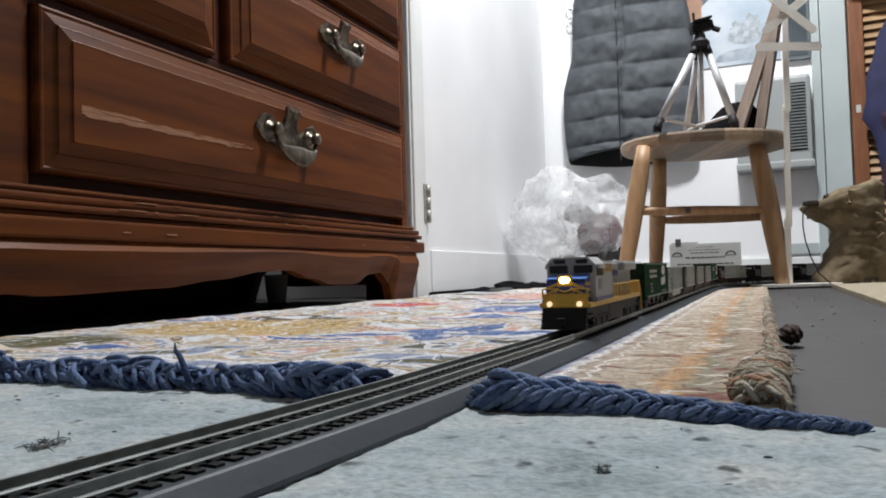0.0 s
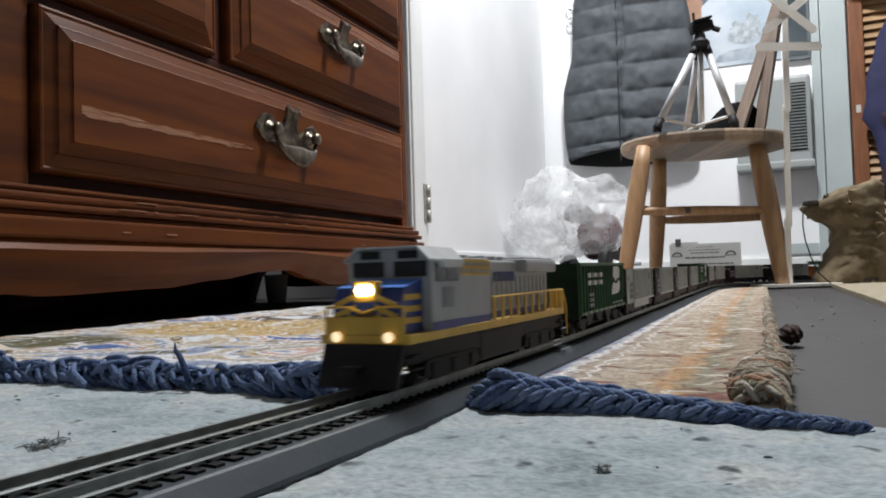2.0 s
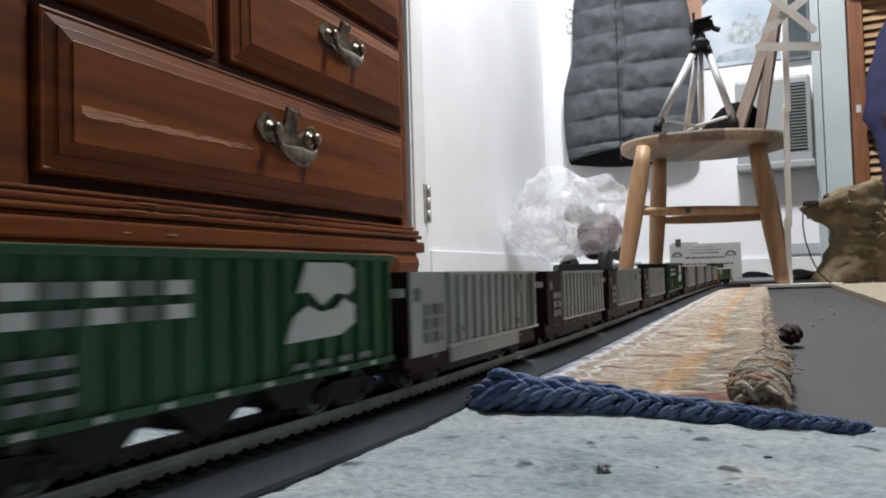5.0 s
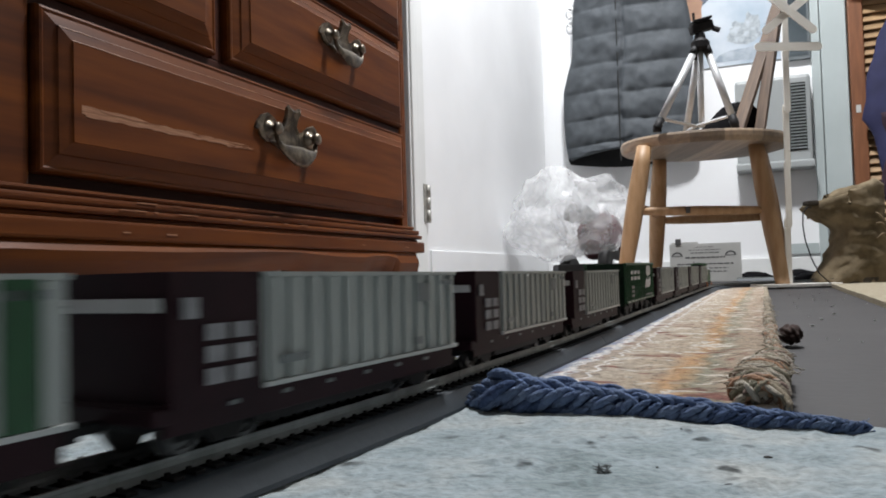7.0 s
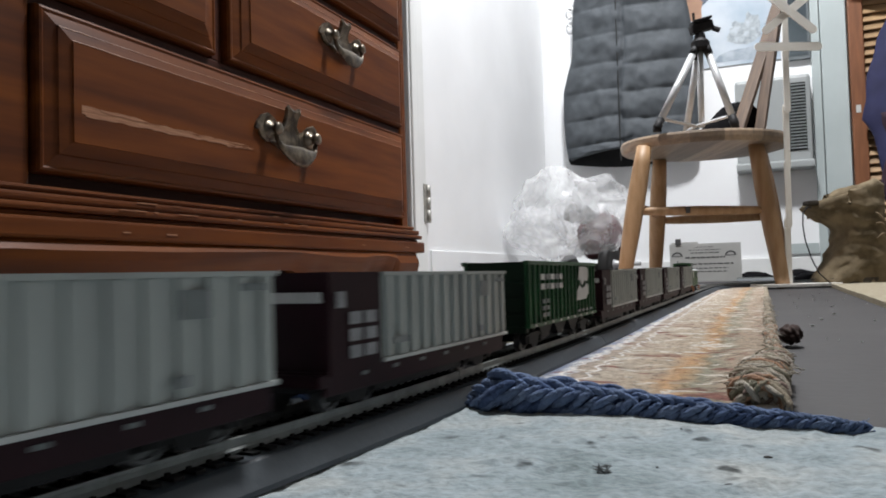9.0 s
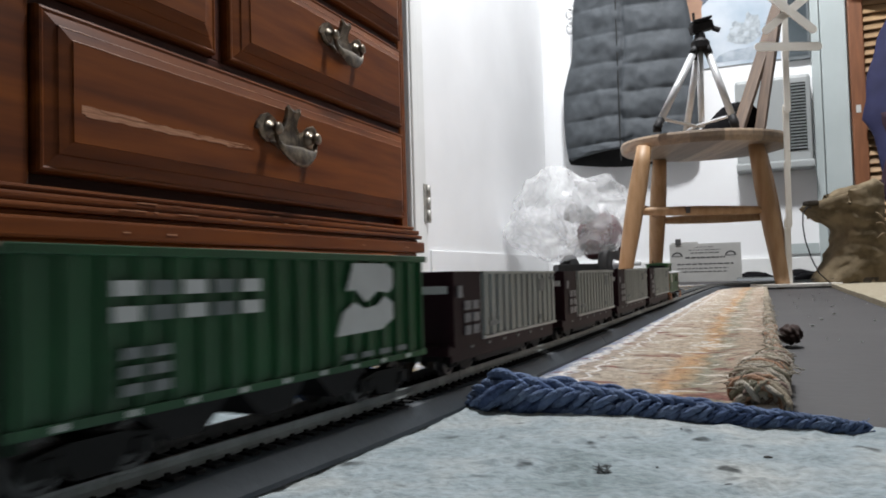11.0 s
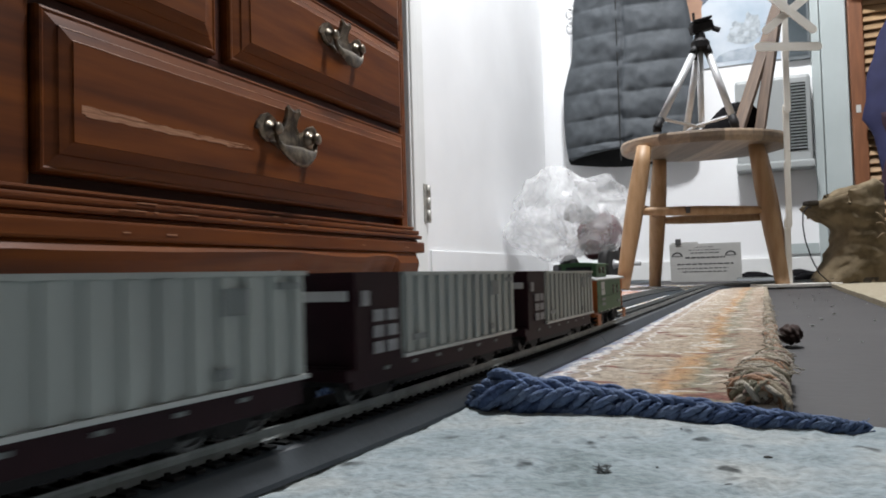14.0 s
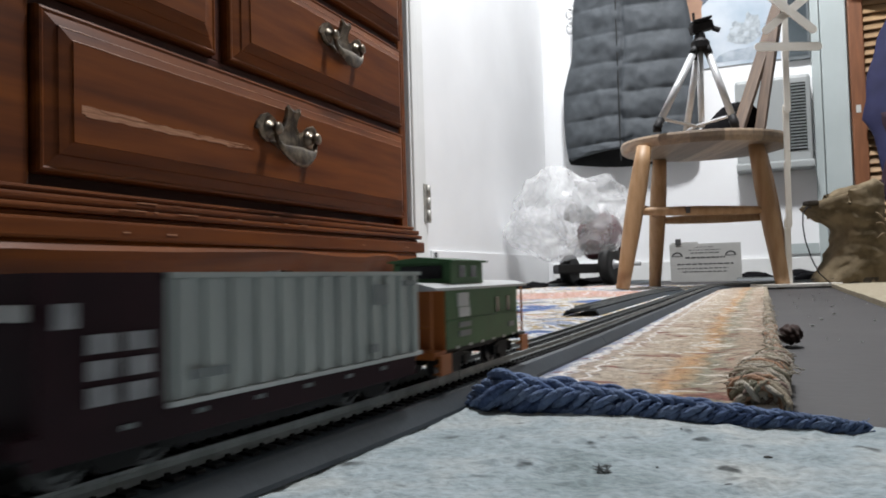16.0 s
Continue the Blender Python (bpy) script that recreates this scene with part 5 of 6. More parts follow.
SUEDE = material("tan_suede", (0.235, 0.185, 0.12), 0.9, second=(0.115, 0.09, 0.055), scale=30, detail=6, bump=0.6, bump_scale=140, spec=0.2)
SOLE = material("rubber_sole", (0.06, 0.048, 0.035), 0.8, second=(0.04, 0.032, 0.025), scale=30)
PAPER = material("card_paper", (0.50, 0.50, 0.48), 0.7, second=(0.46, 0.46, 0.44), scale=12)
INK = material("printed_ink", (0.09, 0.09, 0.09), 0.7)
RUBBER = material("black_rubber", (0.012, 0.012, 0.012), 0.55, second=(0.02, 0.02, 0.02), scale=40)


def build_stool():
    st = thing("stool", Matrix(), "low pine stool with splayed round legs and planked seat", "stool")
    cx, cy, rx, ry = 0.625, 1.735, 0.193, 0.158
    z0, z1 = 0.337, 0.363
    cuts = [-1.0, -0.72, -0.42, -0.05, 0.28, 0.42, 0.66, 1.0]
    for u0, u1 in zip(cuts, cuts[1:]):
        n = 12
        us = [u0 + (u1 - u0) * k / n for k in range(n + 1)]
        def edge(k, s):
            return [(cx + rx * s * u, cy - k * ry * s * math.sqrt(max(0.0, 1 - u * u))) for u in (us if k > 0 else list(reversed(us)))]
        def ring(s, z):
            return [(x, y, z) for x, y in edge(1, s) + edge(-1, s)]
        bm = bmesh.new()
        ring_mesh(bm, [ring(0.955, z0), ring(0.985, z0 + 0.004), ring(1.0, z0 + 0.010), ring(1.0, z1 - 0.006), ring(0.988, z1 - 0.001), ring(0.97, z1)])
        bmesh.ops.remove_doubles(bm, verts=bm.verts, dist=1e-5)
        part("seat_plank", bm, SEATWOOD, st)
    legs = [((0.462, 1.655, 0.338), (0.393, 1.620, 0.020)), ((0.715, 1.655, 0.338), (0.750, 1.625, 0.012)), ((0.553, 1.845, 0.338), (0.553, 1.930, 0.013)), ((0.783, 1.790, 0.338), (0.884, 1.900, 0.013))]
    for a, b in legs:
        a, b = Vector(a), Vector(b)
        pts = [a + (b - a) * k / 8 for k in range(9)]
        part("leg", rodm(pts, [0.0165, 0.0185, 0.020, 0.0205, 0.020, 0.019, 0.0175, 0.016, 0.0145], 16), PINE, st, smooth=True)

    def between(i, j, t, r):
        a = Vector(legs[i][0]) + (Vector(legs[i][1]) - Vector(legs[i][0])) * t
        b = Vector(legs[j][0]) + (Vector(legs[j][1]) - Vector(legs[j][0])) * t
        pts = [a + (b - a) * k / 6 for k in range(7)]
        return part("rung", rodm(pts, [r * 0.8, r, r * 1.1, r * 1.15, r * 1.1, r, r * 0.8], 12), PINE, st, smooth=True)
    rg = between(0, 1, 0.46, 0.0095)
    between(2, 3, 0.468, 0.010)
    between(0, 2, 0.42, 0.009)
    between(1, 3, 0.42, 0.009)
    part("stamp", boxm((0.541, 1.6255, 0.184), (0.551, 1.6275, 0.198)), INK, rg, "dark printed stamp")


def build_tripod():
    t = thing("tripod", Matrix(), "small silver camera tripod with black joints on the stool", "tripod")
    zs = 0.3635
    top = Vector((0.600, 1.660, 0.560))
    feet = [Vector((0.480, 1.610, zs + 0.012)), Vector((0.655, 1.620, zs + 0.018)), Vector((0.600, 1.790, zs + 0.012))]
    for f in feet:
        d = (f - top).normalized()
        s = top + Vector((d.x, d.y, 0)).normalized() * 0.014
        leg = part("leg", rodm([s + (f - s) * 0.06, s + (f - s) * 0.92], 0.0080, 12), ALU, t, smooth=True)
        part("foot", rodm([s + (f - s) * 0.90, f + Vector((0, 0, -0.002)), f + Vector((0, 0, -0.011))], [0.0085, 0.010, 0.0095], 12), BLACKP, leg, smooth=True)
        part("joint", rodm([s - (f - s) * 0.02, s + (f - s) * 0.08], 0.0095, 10), BLACKP, leg, smooth=True)
        mid = top + (Vector((0.585, 1.665, zs + 0.022)) - top)
        part("spreader", rodm([mid, s + (f - s) * 0.90], 0.0036, 6), ALU, t)
    part("column", rodm([top + Vector((0, 0, 0.01)), Vector((0.597, 1.662, zs + 0.018))], 0.0065, 12), ALU, t, smooth=True)
    bm = lathe(bmesh.new(), [(0.016, 0), (0.021, 0.008), (0.021, 0.022), (0.013, 0.030), (0.011, 0.042)], 16, Matrix.Translation(top + Vector((0, 0, -0.006))))
    part("collar", bm, BLACKP, t)
    hd = part("head", boxm((-0.026, -0.012, -0.010), (0.026, 0.012, 0.012), 0.005, m=Matrix.Translation(top + Vector((0.004, 0, 0.050))) @ pose(0, 0, 0, 0, -14, 0)), BLACKP, t)
    part("platform", boxm((-0.022, -0.016, 0), (0.022, 0.016, 0.005), 0.002, m=Matrix.Translation(top + Vector((0.004, 0, 0.064))) @ pose(0, 0, 0, 0, -14, 0)), BLACKP, hd)
    part("knob", rodm([top + Vector((0.028, -0.004, 0.048)), top + Vector((0.042, -0.010, 0.040))], 0.006, 10), BLACKP, hd)
    part("screw", rodm([top + Vector((-0.012, 0, 0.066)), top + Vector((-0.013, 0, 0.084))], 0.003, 8), BLACKP, hd)


def build_crossbuck():
    c = thing("crossing_sign", Matrix(), "home-made railway crossing sign of pale craft sticks", "crossing sign")
    y = 1.628
    base = part("base", boxm((0.693, 1.600, 0.0145), (0.868, 1.665, 0.0215), 0.001), STICK, c, "flat white base board")
    zs = 0.018
    for k in range(5):
        part("post_stick", craft_stick(0.150, 0.013, 0.0032), STICK, c, m=pose(0.7645 + k * 0.0037, y - 0.003 * (k % 2), zs + 0.074 + k * 0.128, 90, 0.3, 0))
    bm = craft_stick(0.150, 0.0185, 0.003)
    ob = part("cross_stick", bm, STICK, c, m=pose(0.779, y - 0.012, 0.5475, 90, 91, 0))
    part("cross_stick", craft_stick(0.150, 0.0185, 0.003), STICK, c, m=pose(0.783, y - 0.012, 0.626, 90, 52, 0))
    part("cross_stick", craft_stick(0.150, 0.0185, 0.003), STICK, c, m=pose(0.783, y - 0.0155, 0.626, 90, -50, 0))


def build_boards():
    for k, (a, b, w) in enumerate((((0.712, 1.765, 0.3645), (0.992, 2.00, 0.92), 0.031), ((0.776, 1.780, 0.3645), (0.905, 1.905, 0.80), 0.024), ((0.786, 1.812, 0.3645), (0.930, 1.94, 0.83), 0.026))):
        a, b = Vector(a), Vector(b)
        L = (b - a).length
        m = Matrix.Translation(a) @ (b - a).to_track_quat("Z", "Y").to_matrix().to_4x4()
        ob = part("wooden_board", boxm((-w / 2, -0.006, 0), (w / 2, 0.006, L), 0.0015), OLDWOOD, m=m)
        tagged(ob, "narrow old brown board standing tilted on the stool", "board", "leaning boards")
    bm = bmesh.new()
    bmesh.ops.create_icosphere(bm, subdivisions=4, radius=1.0)
    for v in bm.verts:
        v.co = Vector((v.co.x * 0.088, v.co.y * 0.036, max(v.co.z, -0.05) * (0.112 + 0.034 * v.co.x) * (1 if v.co.z > 0 else 0.1)))
        v.co.x += v.co.z * 0.30
    ripple(bm, 0.010, 16)
    for v in bm.verts:
        v.co.z = max(v.co.z, 0.0)
    ob = part("cloth_cap", bm, BLACKCLOTH, m=pose(0.716, 1.850, 0.3635), smooth=True)
    tagged(ob, "crumpled black cloth cap lying on the stool", "cap")


def build_vest():
    v = thing("quilted_vest", ROOM.copy(), "slate grey quilted vest hanging on the white wall", "vest")
    k = 0.971
    rows = [(0.455, -0.665, -0.205), (0.50, -0.680, -0.198), (0.56, -0.688, -0.195), (0.66, -0.692, -0.195), (0.76, -0.690, -0.195), (0.83, -0.672, -0.196), (0.88, -0.655, -0.198),
            (0.95, -0.648, -0.205), (1.02, -0.648, -0.215), (1.11, -0.640, -0.23), (1.22, -0.60, -0.26), (1.30, -0.53, -0.33)]
    seams = [0.448, 0.535, 0.637, 0.742, 0.846, 0.955, 1.06, 1.17, 1.31]

    def span(z):
        for (z0, l0, r0), (z1, l1, r1) in zip(rows, rows[1:]):
            if z0 <= z <= z1:
                t = (z - z0) / (z1 - z0)
                return l0 + (l1 - l0) * t, r0 + (r1 - r0) * t
        return rows[0][1:] if z < rows[0][0] else rows[-1][1:]

    def skin(front):
        bm = bmesh.new()
        nz, nx = 150, 70
        g = []
        for j in range(nz + 1):
            zl = 0.497 if front else 0.478
            z = zl + (1.30 - zl) * j / nz
            l, r = span(z)
            row = []
            for i in range(nx + 1):
                u = i / nx
                x = l + (r - l) * u
                bulge = math.sin(math.pi * u) ** 0.45
                zz = z + 0.007 * noise.noise(Vector((x * 7, z * 3, 4))) + (0.016 if u > 0.46 and z > 0.5 else 0.0)
                puff = 0
                for a, b in zip(seams, seams[1:]):
                    if a <= zz <= b:
                        puff = math.sin(math.pi * (zz - a) / (b - a)) ** 0.45
                mid = 1 - 0.85 * math.exp(-((u - 0.46) / 0.012) ** 2)
                q = 0.016 * puff * mid + 0.009 * noise.noise(Vector((x * 13, z * 20, 2))) + 0.005 * noise.noise(Vector((x * 45, z * 30, 6)))
                y = BACK - 0.045 - (0.048 * bulge + (q * bulge if front else 0)) * (1 if front else -0.6)
                droop = (-0.026 if front else 0.022) * math.sin(math.pi * u) * max(0.0, 1 - (z - zl) / 0.06)
                row.append(bm.verts.new((x * k, y, 0.062 + (z - droop - 0.062) * k)))
            g.append(row)
        for j in range(nz):
            for i in range(nx):
                bm.faces.new((g[j][i], g[j][i + 1], g[j + 1][i + 1], g[j + 1][i]))
        return bm
    part("front", skin(True), VEST, v, smooth=True)
    part("back", skin(False), LINING, v, "dark lining", smooth=True)
    # hem and zip
    pts = []
    for i in range(24):
        u = i / 23
        pts.append(((-0.665 + 0.46 * u) * k, BACK - 0.047 - 0.052 * math.sin(math.pi * u) ** 0.45, 0.062 + (0.497 + 0.026 * math.sin(math.pi * u) - 0.062) * k))
    part("hem", rodm(pts, 0.008, 8), VEST, v, smooth=True)
    part("zip", boxm((-0.4560, BACK - 0.108, 0.46), (-0.4525, BACK - 0.094, 1.25)), LINING, v)
    for z in (1.02, 1.075):
        bm = bmesh.new()
        rod(bm, [(-0.640 + 0.012 * math.cos(a), BACK - 0.02, z + 0.020 * math.sin(a)) for a in [6.2832 * i / 16 for i in range(17)]], 0.003, 6)
        part("loop", bm, TRIM, v, "white cord loop", smooth=True)


def build_wall_things():
    k = 1.0
    sky = material("poster_sky", (0.52, 0.57, 0.62), 0.45, second=(0.34, 0.42, 0.50), scale=7, detail=5)
    p = thing("poster", ROOM.copy(), "pale winter picture poster pinned to the white wall", "poster")
    m = Matrix.Translation((0, BACK - 0.003, 0))
    part("sheet", boxm((-0.26, -0.0015, 0.775), (0.085, 0.0, 1.45), m=m), sky, p)

    def patch(name, pts, mat, d, seed):
        bm = bmesh.new()
        rn = random.Random(seed)
        out = []
        n = len(pts)
        for i in range(n):
            (x0, z0), (x1, z1) = pts[i], pts[(i + 1) % n]
            for t in (0, 0.25, 0.5, 0.75):
                out.append((x0 + (x1 - x0) * t + rn.gauss(0, 0.003), z0 + (z1 - z0) * t + rn.gauss(0, 0.003)))
        ring_mesh(bm, [[(x, BACK - 0.0045 - d, z) for x, z in out], [(x, BACK - 0.0043, z) for x, z in out]])
        part(name, bm, mat, p)
    patch("night_area", [(-0.255, 0.98), (-0.19, 0.99), (-0.12, 1.03), (0.0, 1.09), (0.08, 1.12), (0.08, 1.44), (-0.255, 1.44)], material("poster_night", (0.045, 0.065, 0.095), 0.45, second=(0.09, 0.12, 0.16), scale=9), 0.0003, 1)
    patch("tan_area", [(-0.225, 0.955), (-0.165, 0.955), (-0.165, 1.02), (-0.19, 1.06), (-0.225, 1.05)], material("poster_tan", (0.36, 0.20, 0.12), 0.5, second=(0.28, 0.15, 0.09), scale=20), 0.0006, 2)
    patch("tree_area", [(-0.09, 0.86), (-0.02, 0.84), (0.03, 0.87), (0.02, 0.94), (-0.01, 0.955), (-0.03, 0.92), (-0.06, 0.93), (-0.08, 0.90)], material("poster_tree", (0.24, 0.27, 0.29), 0.5, second=(0.46, 0.51, 0.55), scale=45), 0.0006, 3)
    patch("ground_area", [(-0.15, 0.79), (0.06, 0.785), (0.07, 0.82), (0.0, 0.835), (-0.10, 0.825)], material("poster_ground", (0.24, 0.29, 0.34), 0.5, second=(0.42, 0.47, 0.52), scale=25), 0.0005, 4)
    bm = lathe(bmesh.new(), [(0.013, 0), (0.013, 0.0008)], 20, Matrix.Translation((-0.082, BACK - 0.0045, 1.005)) @ pose(0, 0, 0, 90, 0, 0))
    part("moon", bm, sky, p)
    f = thing("picture_frame", ROOM.copy(), "dark glazed picture with a grey frame on the wall", "picture frame")
    part("frame", boxm((0.098, BACK - 0.018, 0.762), (0.176, BACK - 0.001, 1.40), 0.002), material("grey_frame", (0.16, 0.18, 0.19), 0.4, second=(0.12, 0.14, 0.15), scale=20), f)
    part("glass", boxm((0.106, BACK - 0.0195, 0.775), (0.168, BACK - 0.0182, 1.39)), material("dark_glass", (0.06, 0.075, 0.085), 0.1, second=(0.10, 0.12, 0.13), scale=7), f)
    # wall heater
    h = thing("wall_heater", ROOM.copy(), "grey enamelled wall heater with a black slotted grille", "heater")
    part("casing", boxm((-0.066, BACK - 0.07, 0.395), (0.168, BACK - 0.001, 0.700), 0.012), HEATER, h)
    part("lower_tray", boxm((-0.070, BACK - 0.085, 0.385), (0.172, BACK - 0.001, 0.412), 0.006), HEATER, h)
    part("recess", boxm((0.088, BACK - 0.0722, 0.445), (0.152, BACK - 0.0702, 0.672)), BLACKP, h)
    for i in range(21):
        z = 0.450 + i * 0.0106
        part("slat", boxm((0.089, BACK - 0.0765, z), (0.151, BACK - 0.0725, z + 0.0045), m=None), GREYDECAL, h)
    part("dial", boxm((0.015, BACK - 0.074, 0.50), (0.03, BACK - 0.07, 0.62), 0.002), TRIM, h)
    # upright boards and louvred door
    bm = boxm((0.178, BACK - 0.022, 0.0), (0.204, BACK, CH), 0.002)
    setting("trim_2", bm, TEALWHITE, "narrow cool white upright board")
    setting("trim_3", boxm((0.2065, BACK - 0.030, 0.0), (0.283, BACK, CH), 0.003), TEALWHITE, "wide cool white upright board with faint joints")
    setting("ledge_trim", boxm((0.02, BACK - 0.016, 0.10), (0.176, BACK - 0.0145, 0.135), 0.001), TEALWHITE, "low cool white wall ledge")
    d = tagged(new("door_2"), "brown louvred wooden closet door beside white boards", "door", kind="structure")
    d.matrix_basis = ROOM.copy()
    part("stile", boxm((0.288, BACK - 0.045, 0.02), (0.331, BACK - 0.012, 1.9), 0.003), LOUVER_FRAME, d)
    part("stile", boxm((0.70, BACK - 0.045, 0.02), (0.745, BACK - 0.012, 1.9), 0.003), LOUVER_FRAME, d)
    part("rail", boxm((0.331, BACK - 0.043, 0.02), (0.70, BACK - 0.014, 0.14), 0.003), LOUVER_FRAME, d)
    part("rail", boxm((0.331, BACK - 0.043, 1.78), (0.70, BACK - 0.014, 1.9), 0.003), LOUVER_FRAME, d)
    # black sheet added behind the slats for the shade in their gaps
    part("shade_panel", boxm((0.331, BACK - 0.010, 0.14), (0.70, BACK - 0.004, 1.78)), BLACKP, d)
    me = None
    for i in range(40):
        z = 0.150 + i * 0.0275
        if me is None:
            ob = part("louvre_slat", boxm((0.331, -0.003, -0.0155), (0.70, 0.003, 0.0155), 0.001), LOUVER, d)
            me = ob.data
        else:
            ob = new("louvre_slat", me)
            ob.parent = d
        ob.matrix_basis = Matrix.Translation((0, BACK - 0.030, z)) @ pose(0, 0, 0, -30, 0, 0)
    part("torn_sticker", boxm((0.300, BACK - 0.0465, 0.555), (0.314, BACK - 0.0455, 0.58), 0.0003, None), PAPER, d, "torn white sticker")
    # jacket on the louvred door
    j = thing("jacket", ROOM.copy(), "navy blue jacket hanging on the louvred door", "jacket")
    bm = bmesh.new()
    rings = []
    for i in range(41):
        z = 0.30 + i * 0.028
        w = 0.10 + 0.04 * math.sin(i * 0.21) + 0.02 * noise.noise(Vector((0, 0, z * 9)))
        c = 0.455 + 0.012 * math.sin(i * 0.33) + (0.012 if z < 0.52 else 0.0)
        rings.append([(c + w * math.cos(a) * (1 + 0.10 * noise.noise(Vector((math.cos(a) * 2, math.sin(a) * 2, z * 12)))), BACK - 0.09 + 0.035 * math.sin(a), z) for a in [6.2832 * q / 28 for q in range(28)]])
    ring_mesh(bm, rings)
    part("body", bm, NAVY, j, smooth=True)
    bm = bmesh.new()
    rings = []
    for i in range(13):
        x = 0.285 + i * 0.016
        r = 0.030 * math.sin(math.pi * (i + 0.6) / 13.2) ** 0.5
        rings.append([(x, BACK - 0.085 + r * math.cos(a), 0.985 + 1.5 * r * math.sin(a) + 0.01 * math.sin(i)) for a in [6.2832 * q / 16 for q in range(16)]])
    ring_mesh(bm, rings)
    part("cuff", bm, PLUM, j, "dark plum cuff", smooth=True)
    bm = bmesh.new()
    rings = []
    for i in range(16):
        z = 0.25 + i * 0.019
        rings.append([(0.462 + 0.110 * math.cos(a) * (0.9 + 0.1 * math.sin(i * 0.5)), BACK - 0.105 + 0.03 * math.sin(a), z) for a in [6.2832 * q / 22 for q in range(22)]])
    ring_mesh(bm, rings)
    part("lower_sleeve", bm, PLUM, j, "dark plum lower sleeve", smooth=True)


def build_boot():
    bt = thing("boot", pose(0, 0, 0), "slouched tan suede work boot standing on the beige mat", "boot")
    y0 = 1.62
    def X(px):
        return (px - 784) / 1300 * y0

    def Zp(py):
        return 0.062 + (468 - py) / 1300 * y0
    prof = [(506, 1462, 1610), (498, 1456, 1618), (484, 1462, 1622), (468, 1474, 1622), (450, 1487, 1615), (432, 1496, 1600), (418, 1499, 1592), (404, 1494, 1590), (392, 1482, 1590), (380, 1464, 1592), (372, 1450, 1592), (366, 1444, 1590)]
    bm = bmesh.new()
    rings = []
    n = 36
    for i, (py, xl, xr) in enumerate(prof):
        c, w = (X(xl) + X(xr)) / 2, (X(xr) - X(xl)) / 2
        lean = max(0.0, (i - 5) / 6)
        ring = []
        for q in range(n):
            a = 6.2832 * q / n
            x = c + w * math.cos(a)
            z = Zp(py) + lean * 0.030 * (1 + math.cos(a)) * 0.9
            ring.append(Vector((x, y0 + 0.055 + 0.055 * math.sin(a), z)))
        rings.append(ring)
    # collar turned in
    rings.append([Vector((p.x + 0.012 * (1 if p.x < 0.9 else -1), p.y, p.z + 0.010)) for p in rings[-1]])
    rings.append([Vector((p.x + 0.006 * (1 if p.x < 0.9 else -1), p.y, p.z - 0.03)) for p in rings[-1]])
    ring_mesh(bm, rings)
    bmesh.ops.subdivide_edges(bm, edges=bm.edges[:], cuts=1, use_grid_fill=True)
    for v in bm.verts:
        v.co += noise.noise_vector(v.co * 26) * 0.0065 + noise.noise_vector(v.co * 70) * 0.0026
        if 0.06 < v.co.z < 0.19:
            v.co.y += 0.0045 * math.sin(v.co.z * 190 + v.co.x * 40 + 2 * noise.noise(v.co * 20))
    part("upper", bm, SUEDE, bt, smooth=True)
    zf = 0.0185
    bm = bmesh.new()
    out = [(X(1536) + X(1622 - 784 + 784) * 0 + 0.098 * math.cos(a), y0 + 0.055 + 0.052 * math.sin(a)) for a in [6.2832 * q / 28 for q in range(28)]]
    ring_mesh(bm, [[(x, y, zf) for x, y in out], [(x, y, zf + 0.012) for x, y in out]])
    part("sole", bm, SOLE, bt, "dark worn sole")
    for kx in range(3):
        z = 0.115 + kx * 0.024
        pts = [(X(1505) + 0.030 + 0.02 * t, y0 - 0.004 - 0.006 * math.sin(3 * t), z + 0.012 * math.sin(2.5 * t + kx)) for t in [q / 8 for q in range(9)]]
        part("lace", rodm([(x + 0.03, y + 0.004, z2) for x, y, z2 in pts], 0.0022, 6), material("tan_lace", (0.22, 0.16, 0.10), 0.9, second=(0.14, 0.10, 0.06), scale=60), bt, smooth=True)
    part("pull_tab", boxm((X(1443), y0 + 0.02, 0.196), (X(1462), y0 + 0.05, 0.206), 0.003), SOLE, bt)
    w = [(0.806, 1.60, 0.186), (0.797, 1.60, 0.188), (0.788, 1.60, 0.176), (0.786, 1.60, 0.150), (0.790, 1.60, 0.115), (0.802, 1.60, 0.075), (0.818, 1.60, 0.042), (0.838, 1.595, 0.021)]
    cb = part("cable", rodm(w, 0.0015, 8), BLACKP, smooth=True)
    tagged(cb, "thin black cable drooping from the boot to the floor", "cable")


